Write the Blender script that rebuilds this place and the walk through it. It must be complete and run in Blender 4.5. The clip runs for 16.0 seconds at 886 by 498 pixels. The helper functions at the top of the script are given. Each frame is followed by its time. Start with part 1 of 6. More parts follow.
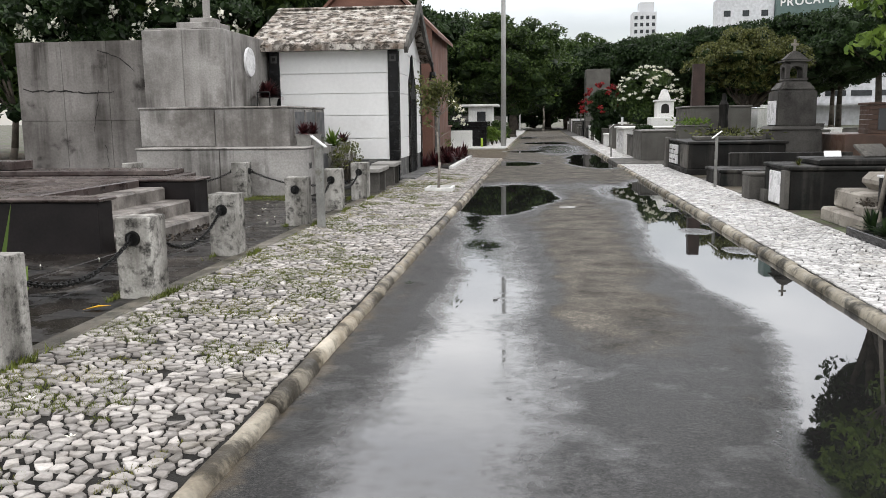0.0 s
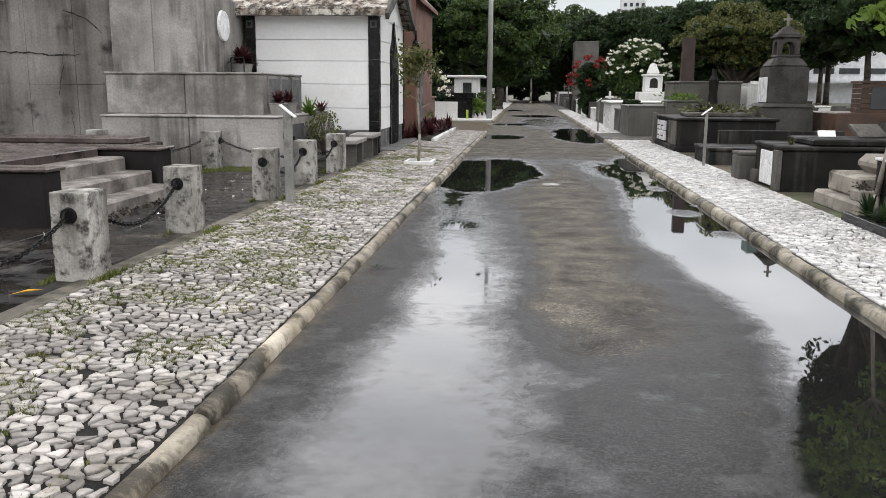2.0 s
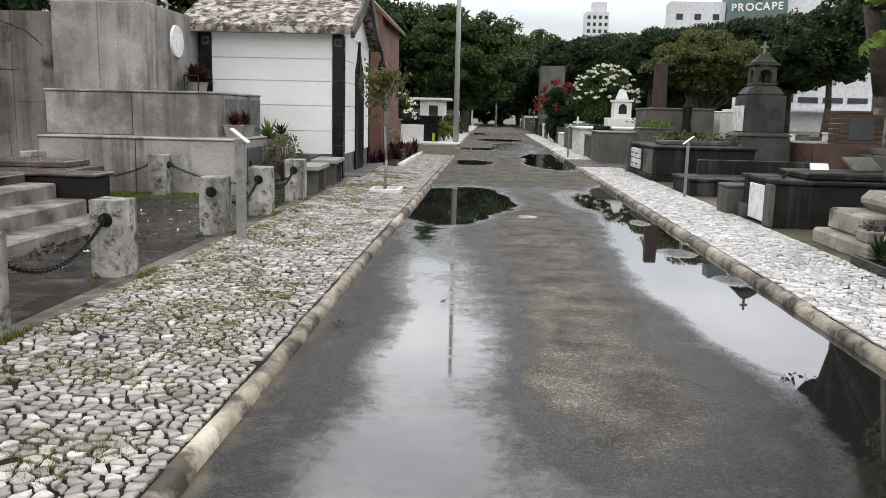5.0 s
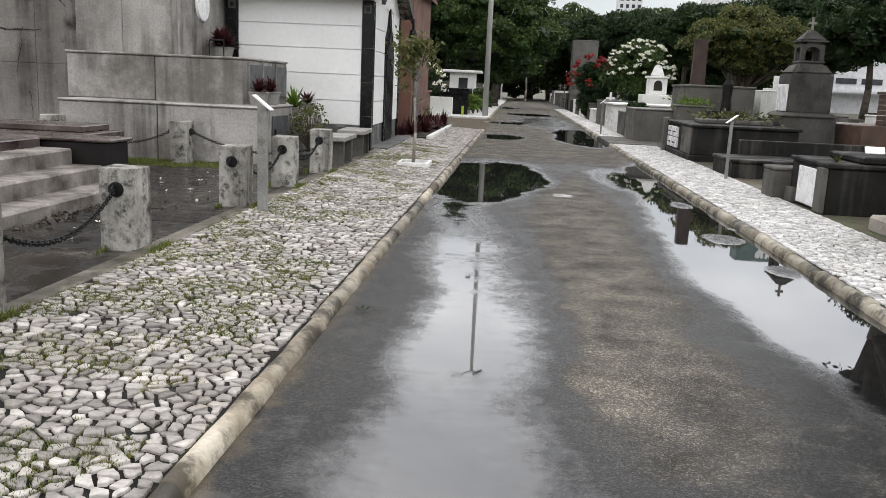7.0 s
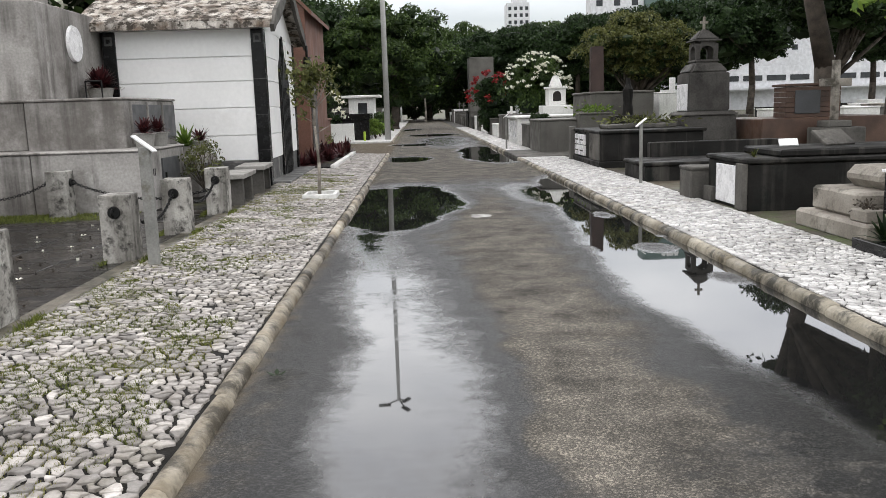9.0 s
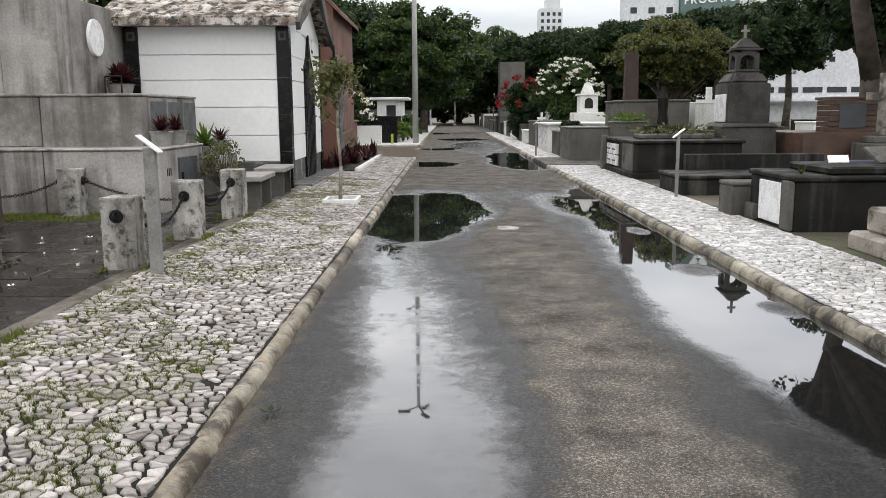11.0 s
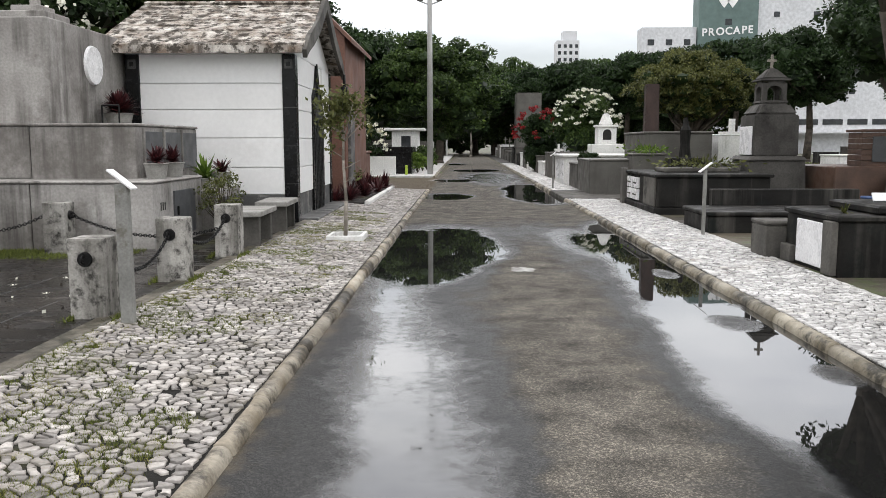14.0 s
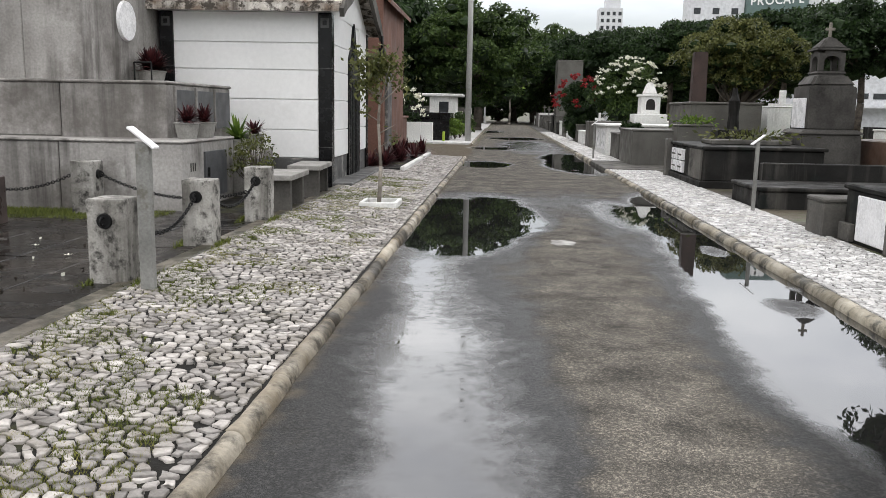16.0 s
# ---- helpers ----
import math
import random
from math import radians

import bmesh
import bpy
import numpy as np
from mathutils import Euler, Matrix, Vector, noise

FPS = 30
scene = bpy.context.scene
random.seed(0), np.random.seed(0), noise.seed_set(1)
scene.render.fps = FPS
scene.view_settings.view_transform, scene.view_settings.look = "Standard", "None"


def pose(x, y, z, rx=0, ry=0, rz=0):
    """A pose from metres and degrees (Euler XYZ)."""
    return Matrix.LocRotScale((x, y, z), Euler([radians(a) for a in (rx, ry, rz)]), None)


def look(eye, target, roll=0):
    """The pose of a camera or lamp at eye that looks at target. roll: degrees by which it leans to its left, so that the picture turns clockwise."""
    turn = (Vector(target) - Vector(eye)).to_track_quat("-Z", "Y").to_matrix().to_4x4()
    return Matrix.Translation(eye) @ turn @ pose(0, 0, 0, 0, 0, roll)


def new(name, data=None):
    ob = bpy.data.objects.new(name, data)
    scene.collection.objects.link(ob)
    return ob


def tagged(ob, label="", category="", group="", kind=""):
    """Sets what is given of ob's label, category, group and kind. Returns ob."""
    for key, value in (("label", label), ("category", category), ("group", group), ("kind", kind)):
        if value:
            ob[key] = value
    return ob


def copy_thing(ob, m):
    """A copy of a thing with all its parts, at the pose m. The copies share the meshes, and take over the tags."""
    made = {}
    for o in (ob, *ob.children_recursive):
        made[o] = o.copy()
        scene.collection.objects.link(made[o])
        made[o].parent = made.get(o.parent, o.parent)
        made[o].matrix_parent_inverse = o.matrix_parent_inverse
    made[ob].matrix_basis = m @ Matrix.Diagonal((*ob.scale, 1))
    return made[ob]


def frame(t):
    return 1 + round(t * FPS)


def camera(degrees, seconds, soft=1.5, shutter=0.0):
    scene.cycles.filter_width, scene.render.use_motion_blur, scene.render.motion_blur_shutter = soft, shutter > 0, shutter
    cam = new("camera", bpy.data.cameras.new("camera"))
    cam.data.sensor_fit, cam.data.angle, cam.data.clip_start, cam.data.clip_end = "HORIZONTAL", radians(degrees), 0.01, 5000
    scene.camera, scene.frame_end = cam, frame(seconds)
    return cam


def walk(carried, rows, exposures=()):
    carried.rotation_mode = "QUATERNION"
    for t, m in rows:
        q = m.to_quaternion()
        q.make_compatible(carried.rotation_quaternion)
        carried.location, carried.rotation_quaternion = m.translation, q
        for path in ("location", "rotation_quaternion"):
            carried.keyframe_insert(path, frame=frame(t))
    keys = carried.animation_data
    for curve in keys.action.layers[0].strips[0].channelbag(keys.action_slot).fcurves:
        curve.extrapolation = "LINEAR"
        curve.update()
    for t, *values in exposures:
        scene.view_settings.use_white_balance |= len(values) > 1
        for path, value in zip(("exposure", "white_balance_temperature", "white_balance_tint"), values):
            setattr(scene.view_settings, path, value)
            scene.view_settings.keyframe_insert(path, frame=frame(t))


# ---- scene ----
cam = camera(56.3, 16.0, 0.6)
PATH = [
    (0, (0.697, 0.585, 1.366), (0.469, 2.548, 1.057), -0.7),
    (0.5, (0.687, 0.725, 1.39), (0.502, 2.694, 1.092), 0.2),
    (1, (0.673, 0.852, 1.389), (0.516, 2.822, 1.081), 1.4),
    (1.5, (0.69, 0.963, 1.383), (0.56, 2.926, 1.025), 1.3),
    (2, (0.749, 1.104, 1.369), (0.558, 3.058, 0.992), 0.4),
    (2.5, (0.801, 1.253, 1.361), (0.503, 3.194, 0.981), -0.6),
    (3, (0.825, 1.33, 1.358), (0.534, 3.27, 0.965), -1.7),
    (3.5, (0.773, 1.529, 1.38), (0.587, 3.489, 1.027), -0.9),
    (4, (0.689, 1.692, 1.399), (0.577, 3.663, 1.077), 1.0),
    (6.5, (0.512, 2.451, 1.384), (0.394, 4.414, 1.019), 1.9),
    (7, (0.492, 2.509, 1.367), (0.333, 4.465, 0.978), 2.6),
    (7.5, (0.485, 2.682, 1.36), (0.251, 4.632, 0.983), 1.7),
    (8, (0.464, 2.813, 1.362), (0.185, 4.762, 1.013), 0.6),
    (8.5, (0.42, 2.997, 1.36), (0.255, 4.964, 1.037), -0.8),
    (9, (0.405, 3.173, 1.335), (0.454, 5.145, 1.002), -1.8),
    (9.5, (0.462, 3.3, 1.343), (0.493, 5.272, 1.007), -1.3),
    (12, (0.431, 3.963, 1.357), (0.353, 5.939, 1.057), 0.5),
    (12.5, (0.509, 4.084, 1.366), (0.354, 6.059, 1.087), 0.2),
    (13, (0.551, 4.177, 1.361), (0.378, 6.153, 1.107), -0.1),
    (13.5, (0.566, 4.254, 1.348), (0.44, 6.232, 1.085), -0.5),
    (14, (0.507, 4.439, 1.37), (0.456, 6.423, 1.118), -0.1),
    (14.5, (0.452, 4.562, 1.359), (0.409, 6.543, 1.088), 0.4),
    (15, (0.442, 4.616, 1.34), (0.38, 6.585, 0.996), 1.2),
    (15.5, (0.451, 4.697, 1.341), (0.35, 6.659, 0.971), 1.2),
    (16, (0.478, 4.814, 1.342), (0.345, 6.782, 1.012), 1.1),
]
walk(cam, [(t, look(eye, target, roll)) for t, eye, target, roll in PATH])

# ---- world, sun, exposure ----
world = bpy.data.worlds.new("overcast_sky")
scene.world = world
world.use_nodes = True
wn, wl = world.node_tree.nodes, world.node_tree.links
wn.clear()
w_out = wn.new("ShaderNodeOutputWorld")
w_sky = wn.new("ShaderNodeTexSky")
w_sky.sky_type = 'NISHITA'
w_sky.sun_disc = False
w_sky.sun_elevation = radians(58)
w_sky.sun_rotation = radians(25)
w_bg = wn.new("ShaderNodeBackground")
w_bg.inputs["Strength"].default_value = 0.05
w_cl = wn.new("ShaderNodeBackground")
w_cl.inputs["Strength"].default_value = 0.77
w_add = wn.new("ShaderNodeAddShader")
w_tc = wn.new("ShaderNodeTexCoord")
w_map = wn.new("ShaderNodeMapping")
w_map.inputs["Scale"].default_value = (1.0, 1.0, 2.6)
w_no = wn.new("ShaderNodeTexNoise")
w_no.inputs["Scale"].default_value = 2.1
w_no.inputs["Detail"].default_value = 7.0
w_no.inputs["Roughness"].default_value = 0.55
w_ra = wn.new("ShaderNodeValToRGB")
w_ra.color_ramp.elements[0].position = 0.40
w_ra.color_ramp.elements[0].color = (0.67, 0.658, 0.66, 1)
w_ra.color_ramp.elements[1].position = 0.62
w_ra.color_ramp.elements[1].color = (1.0, 0.972, 0.94, 1)
wl.new(w_tc.outputs["Generated"], w_map.inputs["Vector"])
wl.new(w_map.outputs[0], w_no.inputs["Vector"])
wl.new(w_no.outputs["Fac"], w_ra.inputs["Fac"])
# an overcast sky is about two and a half times as bright overhead as at the horizon
w_sep = wn.new("ShaderNodeSeparateXYZ")
w_up = wn.new("ShaderNodeMapRange")
w_up.inputs["From Min"].default_value, w_up.inputs["From Max"].default_value = 0.10, 0.27
w_up.inputs["To Min"].default_value, w_up.inputs["To Max"].default_value = 0.92, 2.85
w_mul = wn.new("ShaderNodeVectorMath")
w_mul.operation = 'SCALE'
wl.new(w_tc.outputs["Generated"], w_sep.inputs[0])
wl.new(w_sep.outputs["Z"], w_up.inputs["Value"])
wl.new(w_ra.outputs["Color"], w_mul.inputs[0])
wl.new(w_up.outputs["Result"], w_mul.inputs["Scale"])
wl.new(w_mul.outputs[0], w_cl.inputs["Color"])
wl.new(w_sky.outputs["Color"], w_bg.inputs["Color"])
wl.new(w_bg.outputs[0], w_add.inputs[0])
wl.new(w_cl.outputs[0], w_add.inputs[1])
wl.new(w_add.outputs[0], w_out.inputs["Surface"])

sun_data = bpy.data.lights.new("sun", 'SUN')
sun_data.energy, sun_data.angle, sun_data.color = 0.4, radians(25), (1.0, 0.97, 0.92)
sun = new("sun", sun_data)
sun.matrix_world = look((0, 0, 30), (-7, 16, 0))


# ---- materials ----
def node(nt, kind, **values):
    n = nt.nodes.new(kind)
    for key, value in values.items():
        n.inputs[key.replace("_", " ")].default_value = value
    return n


def ramp(nt, source, a, b, ca, cb):
    r = nt.nodes.new("ShaderNodeValToRGB")
    r.color_ramp.elements[0].position, r.color_ramp.elements[1].position = a, b
    r.color_ramp.elements[0].color, r.color_ramp.elements[1].color = (*ca, 1), (*cb, 1)
    nt.links.new(source, r.inputs["Fac"])
    return r.outputs["Color"]


def value_range(nt, source, a, b, c, d):
    m = nt.nodes.new("ShaderNodeMapRange")
    for key, v in zip(("From Min", "From Max", "To Min", "To Max"), (a, b, c, d)):
        m.inputs[key].default_value = v
    nt.links.new(source, m.inputs["Value"])
    return m.outputs["Result"]


def mix_colour(nt, fac, a, b, blend='MIX'):
    m = nt.nodes.new("ShaderNodeMix")
    m.data_type, m.blend_type = 'RGBA', blend
    if isinstance(fac, float):
        m.inputs[0].default_value = fac
    else:
        nt.links.new(fac, m.inputs[0])
    for slot, v in ((6, a), (7, b)):
        if isinstance(v, tuple):
            m.inputs[slot].default_value = (*v, 1)
        else:
            nt.links.new(v, m.inputs[slot])
    return m.outputs[2]


def math_node(nt, op, a, b):
    m = nt.nodes.new("ShaderNodeMath")
    m.operation = op
    for slot, v in ((0, a), (1, b)):
        if isinstance(v, (int, float)):
            m.inputs[slot].default_value = v
        else:
            nt.links.new(v, m.inputs[slot])
    return m.outputs[0]


def start_material(name):
    m = bpy.data.materials.new(name)
    m.use_nodes = True
    nt = m.node_tree
    return m, nt, nt.nodes["Principled BSDF"], nt.nodes.new("ShaderNodeNewGeometry")


def pattern(nt, geo, scale, detail=5.0, stretch=(1, 1, 1), rough=0.55):
    mp = nt.nodes.new("ShaderNodeMapping")
    mp.inputs["Scale"].default_value = stretch
    nt.links.new(geo.outputs["Position"], mp.inputs["Vector"])
    n = node(nt, "ShaderNodeTexNoise", Scale=scale, Detail=detail, Roughness=rough)
    nt.links.new(mp.outputs[0], n.inputs["Vector"])
    return n.outputs["Fac"]


def surface(name, light, dark, coarse=1.2, fine=28.0, rough=(0.55, 0.85), bump=0.25, bump_scale=70.0,
            streak=None, streak_amount=(0.5, 0.68), stain=None, stain_scale=3.0, stain_amount=(0.55, 0.66), vary=0.0, metal=0.0, spec=0.35, grain_amount=0.2):
    """A weathered solid: broad patches between two colours, fine grain, run marks down the face, blotchy growth."""
    m, nt, bsdf, geo = start_material(name)
    col = ramp(nt, pattern(nt, geo, coarse), 0.32, 0.68, dark, light)
    grain = ramp(nt, pattern(nt, geo, fine, 4.0), 0.3, 0.7, (1.0 - grain_amount,) * 3, (1.0 + grain_amount * 0.6,) * 3)
    col = mix_colour(nt, 1.0, col, grain, 'MULTIPLY')
    if streak:
        runs = pattern(nt, geo, 1.0, 6.0, (3.6, 3.6, 0.22), 0.62)
        fac = value_range(nt, runs, *streak_amount, 0.0, 0.9)
        fac = math_node(nt, 'MULTIPLY', fac, value_range(nt, pattern(nt, geo, 0.75, 4.0, (1, 1, 1.8)), 0.38, 0.6, 0.12, 1.0))
        col = mix_colour(nt, fac, col, streak)
    if stain:
        fac = value_range(nt, pattern(nt, geo, stain_scale, 9.0, rough=0.7), *stain_amount, 0.0, 0.9)
        col = mix_colour(nt, fac, col, stain)
    if vary:
        info = nt.nodes.new("ShaderNodeObjectInfo")
        tone = math_node(nt, 'ADD', info.outputs["Random"], geo.outputs["Random Per Island"])
        tone = math_node(nt, 'FRACT', tone, 0.0)
        lo = 1.0 - vary
        col = mix_colour(nt, 1.0, col, ramp(nt, tone, 0.0, 1.0, (lo, lo, lo), (1.0 + vary * 0.4,) * 3), 'MULTIPLY')
    nt.links.new(col, bsdf.inputs["Base Color"])
    nt.links.new(value_range(nt, pattern(nt, geo, coarse * 2.3), 0.35, 0.65, *rough), bsdf.inputs["Roughness"])
    bsdf.inputs["Metallic"].default_value = metal
    bsdf.inputs["Specular IOR Level"].default_value = spec
    if bump:
        b = node(nt, "ShaderNodeBump", Strength=bump, Distance=0.006)
        nt.links.new(pattern(nt, geo, bump_scale, 6.0), b.inputs["Height"])
        nt.links.new(b.outputs[0], bsdf.inputs["Normal"])
    return m


def leafy(name, light, dark, rough=0.5, through_light=0.25):
    """Foliage or petals: colour varies leaf by leaf and over the crown."""
    m, nt, bsdf, geo = start_material(name)
    col = ramp(nt, geo.outputs["Random Per Island"], 0.1, 0.95, dark, light)
    col = mix_colour(nt, 0.5, col, ramp(nt, pattern(nt, geo, 0.7, 3.0), 0.3, 0.7, (0.6, 0.62, 0.55), (1.3, 1.25, 1.1)), 'MULTIPLY')
    nt.links.new(col, bsdf.inputs["Base Color"])
    bsdf.inputs["Roughness"].default_value = rough
    bsdf.inputs["Specular IOR Level"].default_value = 0.22
    if through_light:
        tr = nt.nodes.new("ShaderNodeBsdfTranslucent")
        nt.links.new(col, tr.inputs["Color"])
        mx = nt.nodes.new("ShaderNodeMixShader")
        mx.inputs[0].default_value = through_light
        nt.links.new(bsdf.outputs[0], mx.inputs[1])
        nt.links.new(tr.outputs[0], mx.inputs[2])
        nt.links.new(mx.outputs[0], nt.nodes["Material Output"].inputs["Surface"])
    return m


def asphalt_material():
    """Old wet asphalt: the lower the surface lies, the more of its grain is drowned in a film of water; silt lies along the kerbs."""
    m, nt, bsdf, geo = start_material("wet_asphalt")
    bsdf.inputs["IOR"].default_value = 1.6
    sep = nt.nodes.new("ShaderNodeSeparateXYZ")
    nt.links.new(geo.outputs["Position"], sep.inputs[0])
    low = math_node(nt, 'ADD', sep.outputs["Z"], value_range(nt, pattern(nt, geo, 9.0, 9.0, rough=0.75), 0.3, 0.7, -0.0028, 0.0028))
    film = value_range(nt, low, 0.0004, 0.0095, 1.0, 0.0)
    damp = value_range(nt, low, 0.0135, 0.0205, 1.0, 0.0)
    grit = node(nt, "ShaderNodeTexVoronoi", Scale=120.0)
    nt.links.new(geo.outputs["Position"], grit.inputs["Vector"])
    tone = nt.nodes.new("ShaderNodeSeparateColor")
    nt.links.new(grit.outputs["Color"], tone.inputs[0])
    small = node(nt, "ShaderNodeTexVoronoi", Scale=310.0)
    nt.links.new(geo.outputs["Position"], small.inputs["Vector"])
    speck = nt.nodes.new("ShaderNodeSeparateColor")
    nt.links.new(small.outputs["Color"], speck.inputs[0])
    binder = ramp(nt, pattern(nt, geo, 2.4, 9.0, rough=0.68), 0.34, 0.66, (0.048, 0.045, 0.040), (0.17, 0.157, 0.138))
    pebble = ramp(nt, tone.outputs["Red"], 0.55, 1.0, (0.75, 0.75, 0.75), (1.9, 1.87, 1.8))
    col = mix_colour(nt, 1.0, binder, pebble, 'MULTIPLY')
    col = mix_colour(nt, 1.0, col, ramp(nt, speck.outputs["Green"], 0.2, 0.9, (0.55, 0.55, 0.55), (1.6, 1.58, 1.52)), 'MULTIPLY')
    dark_col = mix_colour(nt, 1.0, (0.009, 0.0088, 0.0085), ramp(nt, tone.outputs["Red"], 0.62, 1.0, (0.5, 0.5, 0.5), (6.0, 6.0, 5.8)), 'MULTIPLY')
    col = mix_colour(nt, damp, col, dark_col)
    # silt washed against the kerbs
    side = math_node(nt, 'ABSOLUTE', math_node(nt, 'SUBTRACT', sep.outputs["X"], (ROAD_L + ROAD_R) / 2), 0.0)
    edge = math_node(nt, 'ADD', side, value_range(nt, pattern(nt, geo, 5.0, 8.0, rough=0.7), 0.3, 0.7, -0.09, 0.09))
    half = (ROAD_R - ROAD_L) / 2
    silt = value_range(nt, edge, half - 0.07, half + 0.03, 0.0, 0.85)
    col = mix_colour(nt, silt, col, (0.10, 0.078, 0.05))
    col = mix_colour(nt, film, col, (0.012, 0.012, 0.0125))
    nt.links.new(col, bsdf.inputs["Base Color"])
    nt.links.new(math_node(nt, 'ADD', value_range(nt, damp, 0.0, 1.0, 0.12, 0.2), math_node(nt, 'MULTIPLY', film, 0.72)), bsdf.inputs["Specular IOR Level"])
    rough = math_node(nt, 'SUBTRACT', value_range(nt, damp, 0.0, 1.0, 0.8, 0.40), math_node(nt, 'MULTIPLY', film, 0.38))
    nt.links.new(rough, bsdf.inputs["Roughness"])
    b = node(nt, "ShaderNodeBump", Distance=0.014)
    nt.links.new(math_node(nt, 'ADD', math_node(nt, 'MULTIPLY', tone.outputs["Red"], 0.7), math_node(nt, 'MULTIPLY', speck.outputs["Green"], 0.5)), b.inputs["Height"])
    nt.links.new(value_range(nt, film, 0.0, 1.0, 0.75, 0.0), b.inputs["Strength"])
    flat = nt.nodes.new("ShaderNodeMix")
    flat.data_type = 'VECTOR'
    flat.inputs[5].default_value = (0, 0, 1)
    nt.links.new(film, flat.inputs[0])
    nt.links.new(b.outputs[0], flat.inputs[4])
    unit = nt.nodes.new("ShaderNodeVectorMath")
    unit.operation = 'NORMALIZE'
    nt.links.new(flat.outputs[1], unit.inputs[0])
    nt.links.new(unit.outputs[0], bsdf.inputs["Normal"])
    return m


def water_material():
    m, nt, bsdf, geo = start_material("rain_water")
    bsdf.inputs["Base Color"].default_value = (0.012, 0.012, 0.0115, 1)
    bsdf.inputs["Roughness"].default_value = 0.015
    bsdf.inputs["IOR"].default_value = 1.6
    bsdf.inputs["Specular IOR Level"].default_value = 1.0
    b = node(nt, "ShaderNodeBump", Strength=0.008, Distance=0.01)
    nt.links.new(pattern(nt, geo, 5.0, 3.0), b.inputs["Height"])
    nt.links.new(b.outputs[0], bsdf.inputs["Normal"])
    return m


ROAD_L, ROAD_R = -0.50, 2.88
M_ASPHALT = asphalt_material()
M_WATER = water_material()
M_STONE_L = surface("worn_white_paving_stone", (0.54, 0.51, 0.48), (0.25, 0.228, 0.205), 7.0, 70, (0.4, 0.75), 0.5, 120,
                    stain=(0.12, 0.105, 0.06), stain_scale=2.2, stain_amount=(0.53, 0.75), vary=0.5)
M_STONE_R = surface("white_paving_stone", (0.72, 0.71, 0.695), (0.44, 0.43, 0.42), 8.0, 60, (0.4, 0.7), 0.4, 120, stain=(0.36, 0.33, 0.28), stain_scale=2.0, stain_amount=(0.55, 0.72), vary=0.38)
M_SOIL_L = surface("joint_soil", (0.013, 0.0115, 0.009), (0.005, 0.0047, 0.004), 3.0, 60, (0.6, 0.9), 0.6, 90,
                   stain=(0.05, 0.052, 0.016), stain_scale=1.3, stain_amount=(0.56, 0.68), spec=0.2)
M_SOIL_R = surface("grey_joint_sand", (0.05, 0.046, 0.04), (0.02, 0.019, 0.017), 3.0, 60, (0.6, 0.9), 0.6, 90)
M_GROUND = surface("damp_earth", (0.10, 0.085, 0.06), (0.045, 0.04, 0.032), 0.8, 25, (0.5, 0.9), 0.6, 60,
                   stain=(0.06, 0.10, 0.02), stain_scale=0.35, stain_amount=(0.5, 0.6))
M_KERB_L = surface("mossy_kerb_concrete", (0.50, 0.455, 0.37), (0.17, 0.135, 0.085), 2.6, 40, (0.45, 0.8), 0.6, 60,
                   stain=(0.035, 0.028, 0.017), stain_scale=2.8, stain_amount=(0.47, 0.58), vary=0.5)
M_KERB_R = surface("dirty_kerb_concrete", (0.44, 0.40, 0.32), (0.12, 0.10, 0.065), 2.6, 40, (0.45, 0.8), 0.6, 60,
                   stain=(0.02, 0.018, 0.012), stain_scale=3.2, stain_amount=(0.48, 0.58), vary=0.4)
M_PATCH = surface("pale_cement_patch", (0.42, 0.41, 0.385), (0.12, 0.115, 0.105), 9.0, 60, (0.5, 0.8), 0.3, 90)
M_EDGE = surface("edge_strip_concrete", (0.20, 0.18, 0.145), (0.06, 0.05, 0.036), 2.0, 40, (0.3, 0.65), 0.4, 60,
                 stain=(0.022, 0.022, 0.012), stain_scale=3.5, stain_amount=(0.46, 0.6))
M_SLAB = surface("wet_terrace_stone", (0.030, 0.025, 0.021), (0.004, 0.0036, 0.0032), 1.6, 30, (0.0, 0.5), 0.1, 40,
                 stain=(0.085, 0.077, 0.068), stain_scale=2.0, stain_amount=(0.57, 0.66), vary=0.4, spec=0.2)
M_BOLLARD = surface("lichen_stained_concrete", (0.50, 0.485, 0.45), (0.22, 0.21, 0.19), 4.0, 60, (0.6, 0.9), 0.7, 70, streak=(0.05, 0.046, 0.038), streak_amount=(0.45, 0.6),
                    stain=(0.016, 0.015, 0.013), stain_scale=9.0, stain_amount=(0.49, 0.63), vary=0.15, spec=0.2)
M_IRON = surface("black_iron", (0.02, 0.02, 0.02), (0.01, 0.01, 0.01), 9.0, 60, (0.35, 0.6), 0.2, 90, metal=0.6)
M_CONCRETE = surface("streaked_grey_concrete", (0.42, 0.405, 0.385), (0.22, 0.208, 0.195), 0.9, 30, (0.6, 0.9), 0.25, 60,
                     streak=(0.065, 0.06, 0.054), streak_amount=(0.47, 0.63), stain=(0.11, 0.10, 0.09), stain_scale=1.1, stain_amount=(0.5, 0.68), spec=0.2)
M_CRACKED = surface("cracked_render", (0.27, 0.255, 0.24), (0.11, 0.10, 0.092), 0.8, 24, (0.6, 0.9), 0.3, 50,
                    streak=(0.05, 0.045, 0.04), streak_amount=(0.47, 0.62), stain=(0.02, 0.017, 0.015), stain_scale=1.5, stain_amount=(0.56, 0.66), spec=0.2)
# near-black colour standing in for the shade inside cracks and the shrine niche
M_RECESS_SHADE = surface("recess_shadow", (0.03, 0.028, 0.025), (0.015, 0.014, 0.013), 3, 40, (0.8, 0.95), 0)
